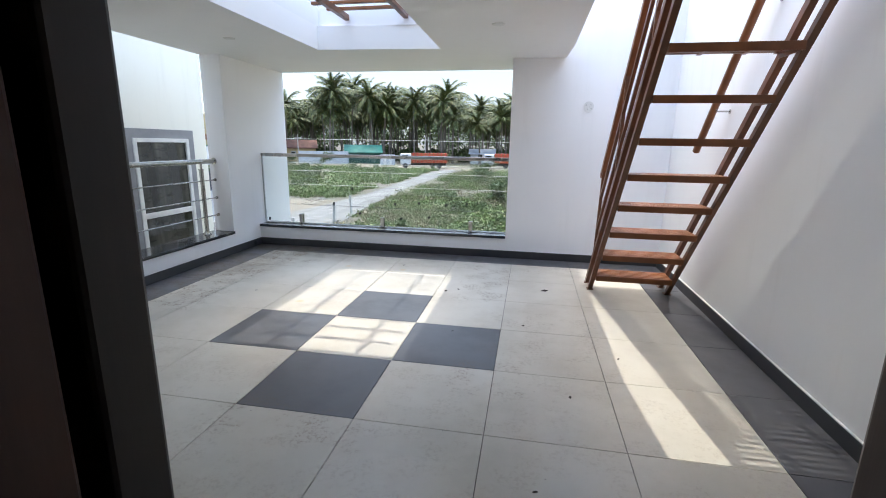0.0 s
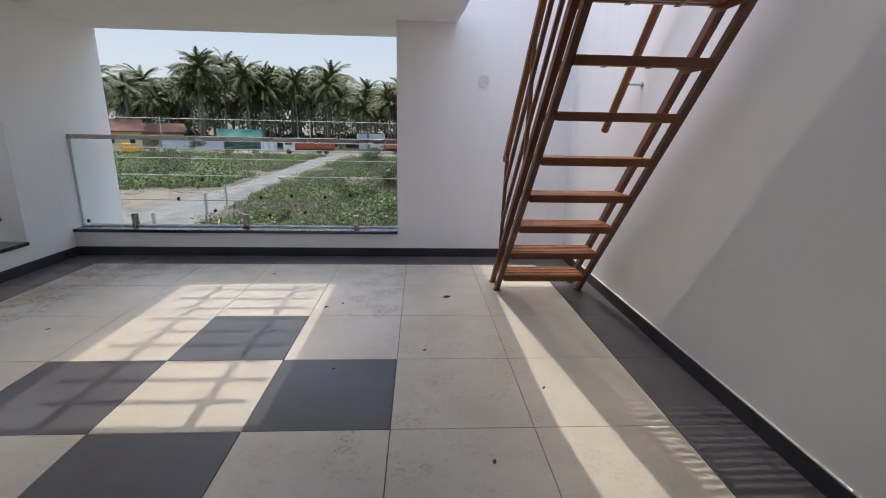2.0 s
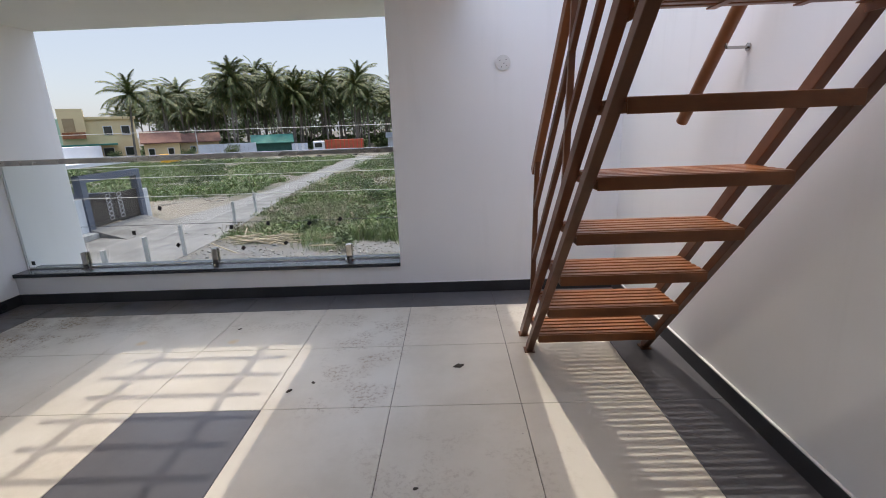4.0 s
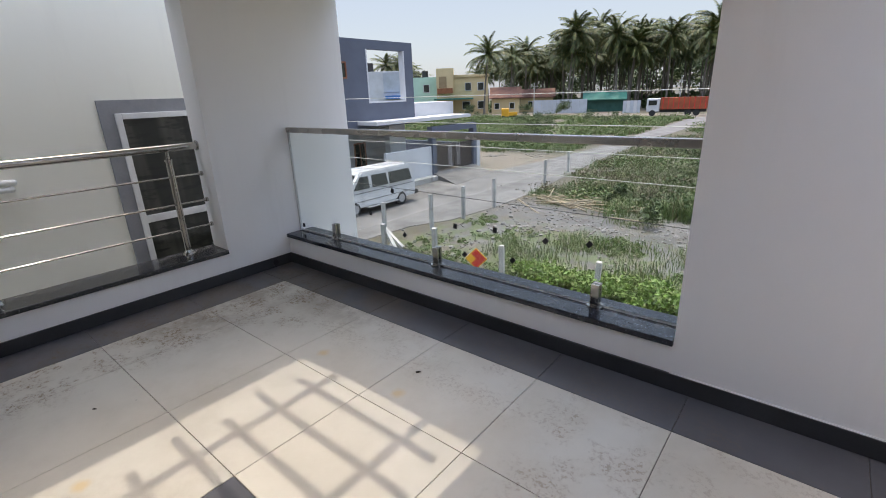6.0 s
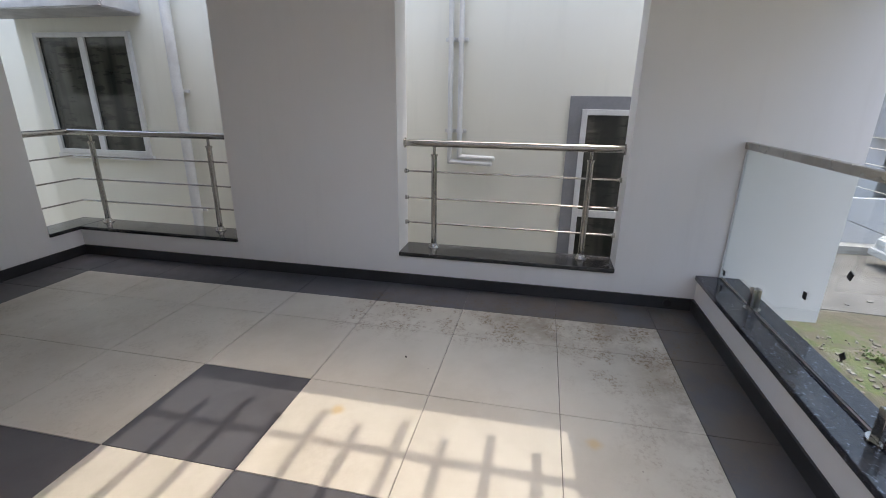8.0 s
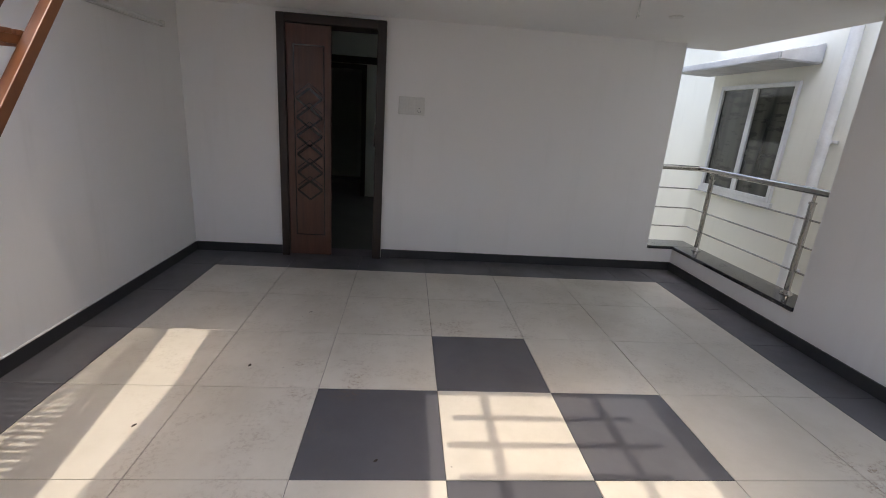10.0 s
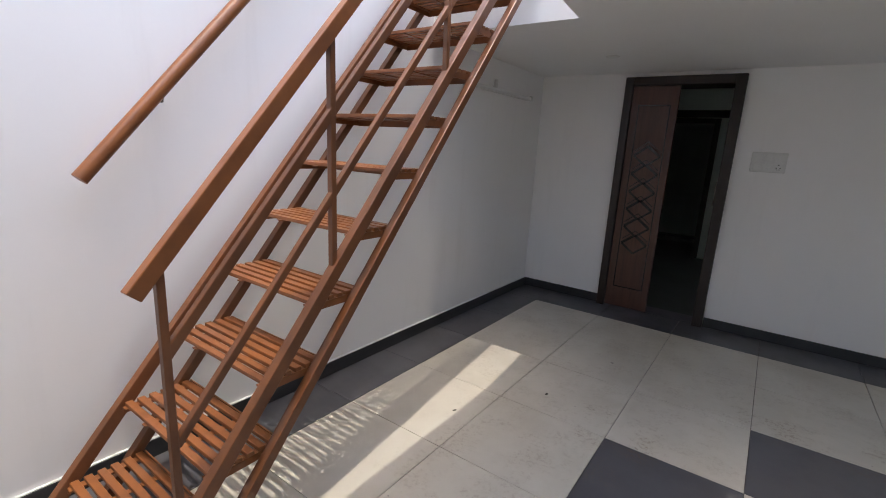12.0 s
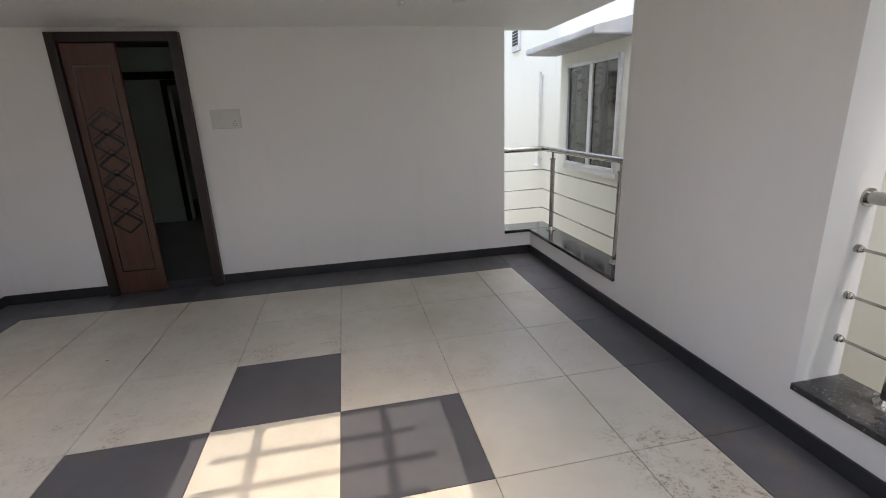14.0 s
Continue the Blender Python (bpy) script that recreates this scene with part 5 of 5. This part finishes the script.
house_box(gh, "column", FX - 0.5, FX - 0.1, 18.0, 18.6, G, -0.3, "house_white")
east_window(gh, FX - 2.19, 21.2, 22.1, G + 0.1, -1.3)
east_window(gh, FX - 2.19, 18.9, 20.6, G + 0.9, -1.2)
house_box(gh, "parapet_wall", FX - 3, FX - 0.3, 24.4, 28.5, -0.2, 0.85, "house_white", "white parapet of the porch roof")

wh = thing("white_house", "white modern house with a framed projecting window", "house")
WHX = -18.9
house_box(wh, "wall", WHX - 8, WHX - 0.5, 6.0, 15.9, G, 6.5, "house_white")
bm = bmesh.new()
for b in ((15.4, 15.75, 0.2, 6.0), (16.85, 17.15, 0.2, 6.0), (15.75, 16.85, 0.2, 0.6), (15.75, 16.85, 3.0, 3.25)):
    add_box(bm, WHX - 0.9, WHX, *b)
part("window_frame", bm, M["house_white"], wh, "white projecting window surround")
house_box(wh, "recess", WHX - 0.9, WHX - 0.7, 15.75, 16.85, 0.6, 6.0, "house_white")
east_window(wh, WHX - 0.69, 15.8, 16.5, 0.65, 2.95)
east_window(wh, WHX - 0.69, 15.8, 16.8, 3.3, 5.2)

cw = thing("compound_wall", "white compound wall with grey plinth beside the road", "wall")
house_box(cw, "wall_panel", -18.3, -18.1, 20.4, 24.15, G, -1.62, "house_white", "", 0.02)
house_box(cw, "wall_panel", -18.3, -18.1, 17.3, 20.4, G, -2.35, "house_grey", "low slate-grey wall panel", 0.02)
house_box(cw, "wall_panel", -18.3, -18.1, 8.0, 17.3, G, -1.75, "house_white", "", 0.02)
house_box(cw, "plinth", -18.1, -17.55, 8.0, 24.1, G, -3.32, "post", "grey concrete drain kerb")
house_box(cw, "pillar", -18.4, -18.0, 24.15, 24.5, G, -0.85, "house_grey")
house_box(cw, "pillar", -18.4, -18.0, 28.3, 28.65, G, -0.85, "house_grey")
house_box(cw, "beam", -18.4, -18.0, 24.15, 28.65, -0.85, -0.5, "house_grey")
house_box(cw, "wall_panel", -18.3, -18.1, 28.65, 29.2, G, -1.7, "house_white", "", 0.02)
house_box(cw, "wall_panel", -26.0, -18.3, 29.0, 29.2, G, -1.9, "house_grey", "", 0.02)
bm = bmesh.new()
v = [bm.verts.new(p) for p in ((-18.1, 24.2, G), (-18.1, 28.5, G), (-16.3, 27.9, G), (-15.7, 23.4, G), (-18.1, 24.2, -3.2), (-18.1, 28.5, -3.2), (-16.3, 27.9, G + 0.03), (-15.7, 23.4, G + 0.03))]
for f in ((4, 7, 6, 5), (0, 3, 7, 4), (3, 2, 6, 7), (2, 1, 5, 6), (1, 0, 4, 5)):
    bm.faces.new([v[i] for i in f])
tagged(part("entrance_ramp", bm, M["road"], None), "sloping grey paved ramp before the gate", "ramp")
gate = thing("metal_gate", "dark brown double gate with silver scroll ornament", "gate")
for y0, y1 in ((24.52, 26.38), (26.42, 28.28)):
    leafg = house_box(gate, "gate_leaf", -18.22, -18.16, y0, y1, -3.15, -1.62, "gate", "", 0.01)
    inner = y1 if y0 < 25 else y0
    sgn = -1 if y0 < 25 else 1
    for k in range(6):
        bm = bmesh.new()
        zc = -3.0 + 0.235 * k
        c = Vector((-18.15, inner + sgn * 0.4, zc + 0.1))
        for a in range(10):
            a0, a1 = a * math.tau / 10, (a + 1) * math.tau / 10
            add_tube(bm, c + Vector((0, 0.17 * math.cos(a0), 0.1 * math.sin(a0))), c + Vector((0, 0.17 * math.cos(a1), 0.1 * math.sin(a1))), 0.018, 5)
        part("scroll", bm, M["silver"], leafg)


def wheel(parent, x, y, r, w):
    bm = bmesh.new()
    add_tube(bm, (x - w / 2, y, G + 0.02 + r), (x + w / 2, y, G + 0.02 + r), r, 24)
    bmesh.ops.bevel(bm, geom=[e for e in bm.edges if len(e.link_faces) == 2 and e.calc_face_angle(0) > 1], offset=r * 0.12, segments=2, affect="EDGES")
    t = part("wheel", bm, M["tyre"], parent, "", True)
    bm = bmesh.new()
    add_tube(bm, (x - w / 2 - 0.01, y, G + 0.02 + r), (x + w / 2 + 0.01, y, G + 0.02 + r), r * 0.6, 18)
    part("rim", bm, M["rim"], t, "", True)


van = thing("van", "white minibus with dark windows parked on the road", "van")
VX0, VX1, VY0 = -16.55, -14.95, 14.55
prof = [(0.0, 0.45), (0.02, 0.8), (0.12, 0.98), (0.62, 1.12), (1.25, 1.78), (1.5, 1.86), (4.35, 1.88), (4.55, 1.8), (4.68, 1.0), (4.7, 0.5), (4.6, 0.36), (0.1, 0.34)]
bm = bmesh.new()
lo = [bm.verts.new((VX0, VY0 + y, G + z)) for y, z in prof]
hi = [bm.verts.new((VX1, VY0 + y, G + z)) for y, z in prof]
bm.faces.new(lo)
bm.faces.new(hi[::-1])
for i in range(len(prof)):
    j = (i + 1) % len(prof)
    bm.faces.new((lo[i], lo[j], hi[j], hi[i]))
for vv in bm.verts:
    if vv.co.z > G + 1.3:
        vv.co.x += (0.12 if vv.co.x < -15.7 else -0.12)
bmesh.ops.bevel(bm, geom=[e for e in bm.edges], offset=0.05, segments=2, affect="EDGES")
body = part("body", bm, M["car_white"], van, "white painted body", True)


def van_side(y, z):
    return VX1 - 0.12 * max(0, min(1, (z - 1.12) / 0.66)) + 0.006


for name, quad in (("front_side_window", ((0.85, 1.15), (1.75, 1.15), (1.75, 1.66), (1.3, 1.66))), ("side_window", ((1.95, 1.15), (2.85, 1.15), (2.85, 1.66), (1.95, 1.66))), ("side_window", ((3.0, 1.15), (4.42, 1.15), (4.32, 1.66), (3.0, 1.66)))):
    bm = bmesh.new()
    a = [bm.verts.new((van_side(y, z) + 0.012, VY0 + y, G + z)) for y, z in quad]
    b = [bm.verts.new((van_side(y, z) - 0.03, VY0 + y, G + z)) for y, z in quad]
    bm.faces.new(a)
    bm.faces.new(b[::-1])
    for i in range(4):
        bm.faces.new((a[i], b[i], b[(i + 1) % 4], a[(i + 1) % 4]))
    part(name, bm, M["dark_glass"], van)
bm = bmesh.new()
q = [(VX0 + 0.2, 0.66, 1.165), (VX1 - 0.2, 0.66, 1.165), (VX1 - 0.24, 1.2, 1.73), (VX0 + 0.24, 1.2, 1.73)]
a = [bm.verts.new((x, VY0 + y - 0.02, G + z + 0.02)) for x, y, z in q]
b = [bm.verts.new((x, VY0 + y + 0.04, G + z - 0.04)) for x, y, z in q]
bm.faces.new(a)
bm.faces.new(b[::-1])
for i in range(4):
    bm.faces.new((a[i], b[i], b[(i + 1) % 4], a[(i + 1) % 4]))
part("windscreen", bm, M["dark_glass"], van)
house_box(van, "bumper", VX0 - 0.02, VX1 + 0.03, VY0 + 4.6, VY0 + 4.8, G + 0.38, G + 0.6, "tyre", "black rear bumper", 0.03)
house_box(van, "front_bumper", VX0 - 0.02, VX1 + 0.02, VY0 - 0.1, VY0 + 0.1, G + 0.36, G + 0.58, "car_white", "", 0.03)
for z in (0.98, 0.62):
    house_box(van, "trim_line", VX1 + 0.004, VX1 + 0.012, VY0 + 0.7, VY0 + 4.5, G + z, G + z + 0.02, "tyre")
for x in (VX0 + 0.3, VX1 - 0.3):
    house_box(van, "headlight", x - 0.18, x + 0.18, VY0 - 0.03, VY0 + 0.08, G + 0.72, G + 0.9, "lamp_glass", "", 0.02)
house_box(van, "step", VX1 - 0.05, VX1 + 0.12, VY0 + 1.5, VY0 + 3.4, G + 0.3, G + 0.35, "rim", "grey side step", 0.01)
for y in (0.85, 3.68):
    wheel(van, VX1 - 0.1, VY0 + y, 0.32, 0.22)
    wheel(van, VX0 + 0.1, VY0 + y, 0.32, 0.22)

# ---- far houses, shed and vehicles, turned to face the terrace ----


def facing(bearing, d, z=G):
    x, y = polar(bearing, d)
    return Matrix.Translation((x, y, z)) @ Matrix.Rotation(-radians(bearing), 4, "Z")


def local_box(parent, name, x0, x1, y0, y1, z0, z1, mat, label=""):
    return house_box(parent, name, x0, x1, y0, y1, z0, z1, mat, label)


def far_window(parent, x0, x1, z0, z1, y=0.0, mat="dark_glass"):
    w = local_box(parent, "window", x0 - 0.12, x1 + 0.12, y - 0.12, y, z0 - 0.12, z1 + 0.12, "house_white")
    local_box(w, "pane", x0, x1, y - 0.16, y - 0.12, z0, z1, mat)


yh = thing("yellow_house", "two-storey yellow-painted house with flat roof and balcony", "house")
local_box(yh, "wall", -6.2, 5.6, 0, 9, 0, 8.6, "house_yellow")
local_box(yh, "tower", -6.6, -2.6, -1.2, 6, 0, 10.6, "house_yellow", "taller yellow stair tower")
local_box(yh, "parapet", -2.6, 5.9, -0.3, 9, 8.6, 9.1, "house_yellow")
local_box(yh, "balcony", -6.4, -2.8, -1.9, -1.2, 5.0, 6.2, "wood_brown", "brown balcony front")
# flat panel on the tower; the opening's shade is only in its colour
local_box(yh, "opening", -6.0, -4.2, -1.3, -1.2, 6.3, 8.8, "tan_recess_shade")
local_box(yh, "porch_roof", -7.2, 2.0, -3.5, 0, 3.6, 3.9, "roof_green", "green sheet porch roof")
for x0 in (0.2, 3.2):
    far_window(yh, x0, x0 + 1.3, 5.6, 7.2)
far_window(yh, -0.5, 1.2, 1.4, 3.0)
far_window(yh, 3.2, 4.6, 1.4, 3.0)
yh.matrix_basis = facing(-36.7, 116)
mh = thing("mint_house", "mint-green house with black water tank on its roof", "house")
local_box(mh, "wall", -5, 5, 0, 8, 0, 9.0, "house_green")
bm = bmesh.new()
add_tube(bm, (2, 3, 9.0), (2, 3, 10.6), 0.8, 16)
part("water_tank", bm, M["tank"], mh, "black plastic water tank", True)
far_window(mh, 1.5, 2.8, 5.5, 7.2)
mh.matrix_basis = facing(-42.2, 122)
bh = thing("tall_house", "white house with blue shade sheet and roof tank", "house")
local_box(bh, "wall", -5, 4.5, 0, 8, 0, 9.2, "house_white")
local_box(bh, "screen", 1.0, 4.3, -0.2, 0, 5.6, 9.0, "tin", "pale blue patterned screen")
local_box(bh, "shade_sheet", 1.2, 4.4, -1.2, 0, 4.4, 5.0, "blue_cloth", "blue shade sheet")
bm = bmesh.new()
add_tube(bm, (-1.5, 3, 9.2), (-1.5, 3, 10.8), 0.9, 16)
part("water_tank", bm, M["tank"], bh, "black plastic water tank", True)
bh.matrix_basis = facing(-46.8, 90)


def gable_house(name, label, bearing, d, w, depth, h, rise, wall_mat, roof_mat, windows=()):
    hs = thing(name, label, "house")
    local_box(hs, "wall", -w / 2, w / 2, 0, depth, 0, h, wall_mat)
    bm = bmesh.new()
    pr = [(-0.6, h - 0.15), (depth / 2, h + rise), (depth + 0.6, h - 0.15), (depth + 0.6, h + 0.05), (depth / 2, h + rise + 0.2), (-0.6, h + 0.05)]
    l = [bm.verts.new((-w / 2 - 0.5, y, z)) for y, z in pr]
    r = [bm.verts.new((w / 2 + 0.5, y, z)) for y, z in pr]
    bm.faces.new(l)
    bm.faces.new(r[::-1])
    for i in range(6):
        j = (i + 1) % 6
        bm.faces.new((l[i], l[j], r[j], r[i]))
    part("roof", bm, M[roof_mat], hs)
    for x0 in windows:
        far_window(hs, x0, x0 + 1.0, 1.2, 2.4)
    hs.matrix_basis = facing(bearing, d)


gable_house("tiled_house", "low yellow house with a red clay tile roof", -31.9, 114, 6.5, 7, 3.6, 2.2, "house_yellow", "roof_red", (-2.5, 1.0))
gable_house("tiled_house", "low ochre house with a dull tile roof", -28.3, 122, 8, 6, 3.4, 1.8, "house_yellow", "roof_red", (-2.0,))
gable_house("green_shed", "open green shed with a green sheet roof", -20.8, 112, 8.2, 6, 2.6, 1.6, "shed_green", "roof_green")
gable_house("small_hut", "small white hut with a grey sheet roof by the trees", -6.0, 118, 6, 5, 2.6, 1.0, "house_white", "tin", (-1.0,))
tf = thing("tin_fence", "grey corrugated tin sheet fence", "fence")
for k in range(14):
    local_box(tf, "sheet", -5.6 + 0.8 * k, -4.82 + 0.8 * k, 0.03 * (k % 2), 0.05 + 0.03 * (k % 2), 0, 2.9, "tin")
tf.matrix_basis = facing(-25.6, 108)
tf2 = thing("tin_fence", "pale blue tin sheet stall beside the shed", "fence")
for k in range(5):
    local_box(tf2, "sheet", -1.6 + 0.66 * k, -0.96 + 0.66 * k, 0.03 * (k % 2), 0.05 + 0.03 * (k % 2), 0, 2.4, "house_white" if k % 2 else "tin")
tf2.matrix_basis = facing(-17.9, 104)


def truck(name, label, bearing, d, length, cab_side):
    tr = thing(name, label, "truck")
    L = length / 2
    c0, c1 = (-L, -L + 2.1) if cab_side < 0 else (L - 2.1, L)
    b0, b1 = (-L + 2.2, L) if cab_side < 0 else (-L, L - 2.2)
    bm = bmesh.new()
    add_box(bm, c0, c1, -1.2, 1.2, 0.7, 2.9, 0.15)
    part("cab", bm, M["house_white"], tr, "white driver's cab")
    local_box(tr, "windscreen", c0 + 0.3, c1 - 0.5, -1.25, -1.19, 1.8, 2.6, "dark_glass")
    local_box(tr, "cargo_box", b0, b1, -1.25, 1.25, 1.1, 3.0, "orange", "orange slatted cargo box")
    n = 9
    for k in range(n):
        x = b0 + (b1 - b0) * (k + 0.5) / n
        local_box(tr, "rib", x - 0.06, x + 0.06, -1.34, -1.25, 1.1, 3.1, "sign_red")
    local_box(tr, "chassis", -L + 0.4, L - 0.2, -0.9, 0.9, 0.6, 1.1, "tyre")
    for x in (c0 + 1.0, b1 - 1.6, b1 - 2.9) if cab_side < 0 else (c1 - 1.0, b0 + 1.6, b0 + 2.9):
        bm = bmesh.new()
        add_tube(bm, (x, -1.3, 0.5), (x, 1.3, 0.5), 0.5, 18)
        part("wheel", bm, M["tyre"], tr, "", True)
    tr.matrix_basis = facing(bearing, d, G + 0.03)


truck("cargo_truck", "orange cargo truck with a white cab parked by the dirt road", -13.4, 92, 9.4, -1)
truck("tipper_truck", "dusty white truck parked by a low hut", -3.6, 96, 7.4, -1)
au = thing("goods_carrier", "small yellow three-wheeled goods carrier on the dirt road", "vehicle")
bm = bmesh.new()
add_box(bm, -1.2, 0.2, -0.6, 0.6, 0.4, 1.9, 0.12)
part("cabin", bm, M["yellow"], au)
local_box(au, "tray", 0.2, 1.8, -0.7, 0.7, 0.6, 1.2, "yellow")
for x in (-0.8, 1.2):
    bm = bmesh.new()
    add_tube(bm, (x, -0.7, 0.3), (x, 0.7, 0.3), 0.3, 14)
    part("wheel", bm, M["tyre"], au, "", True)
au.matrix_basis = facing(-31.6, 92, G + 0.03)
for brg, d in ((-28.6, 98), (-13.2, 100)):
    pl = thing("utility_pole", "concrete electricity pole with crossarms", "pole", "utility poles")
    bm = bmesh.new()
    add_tube(bm, (0, 0, -0.2), (0, 0, 6.4), 0.12, 10, True, 0.08)
    part("shaft", bm, M["post"], pl, "", True)
    bm = bmesh.new()
    add_box(bm, -0.7, 0.7, -0.05, 0.05, 5.7, 5.8)
    part("crossarm", bm, M["post"], pl)
    pl.matrix_basis = facing(brg, d)

# ---- floor tiles, one by one ----
tile_meshes = {}


def tile_mesh(w, d, material):
    key = (round(w, 4), round(d, 4), material.name)
    if key not in tile_meshes:
        bm = bmesh.new()
        a, b, e = w / 2 - 0.0015, d / 2 - 0.0015, 0.0012
        lo = [bm.verts.new((sx * a, sy * b, -0.006)) for sx, sy in ((-1, -1), (1, -1), (1, 1), (-1, 1))]
        md = [bm.verts.new((sx * a, sy * b, -e)) for sx, sy in ((-1, -1), (1, -1), (1, 1), (-1, 1))]
        hi = [bm.verts.new((sx * (a - e), sy * (b - e), 0)) for sx, sy in ((-1, -1), (1, -1), (1, 1), (-1, 1))]
        bm.faces.new(hi)
        for lower, upper in ((lo, md), (md, hi)):
            for i in range(4):
                bm.faces.new((lower[i], lower[(i + 1) % 4], upper[(i + 1) % 4], upper[i]))
        tile_meshes[key] = mesh_of("tile", bm, material)
    return tile_meshes[key]


def lay(x0, x1, y0, y1, material):
    piece("tile", tile_mesh(x1 - x0, y1 - y0, material), floor, pose((x0 + x1) / 2, (y0 + y1) / 2, 0))


TX = [-2.85, -2.5, -1.9, -1.3, -0.7, -0.1, 0.5, 1.1]
TY = [0.6, 1.2, 1.8, 2.4, 3.0, 3.6, 4.2, 4.8]
dark_cells = {(3, 2), (2, 3), (4, 3), (3, 4)}
for i in range(7):
    for j in range(7):
        lay(TX[i], TX[i + 1], TY[j], TY[j + 1], M["tile_dark"] if (i, j) in dark_cells else M["tile"])
for i in range(7):
    lay(TX[i], TX[i + 1], SOUTH, 0.6, M["tile_dark"])
    lay(TX[i], TX[i + 1], 4.8, NORTH, M["tile_dark"])
edges_y = [SOUTH, 0.6, 1.2, 1.8, 2.4, 3.0, 3.6, 4.2, 4.8, NORTH]
for j in range(9):
    lay(WEST, TX[0], edges_y[j], edges_y[j + 1], M["tile_dark"])
    lay(TX[-1], EAST, edges_y[j], edges_y[j + 1], M["tile_dark"])
lay(DOOR_L, DOOR_R, OUT_S, SOUTH, M["tile_dark"])
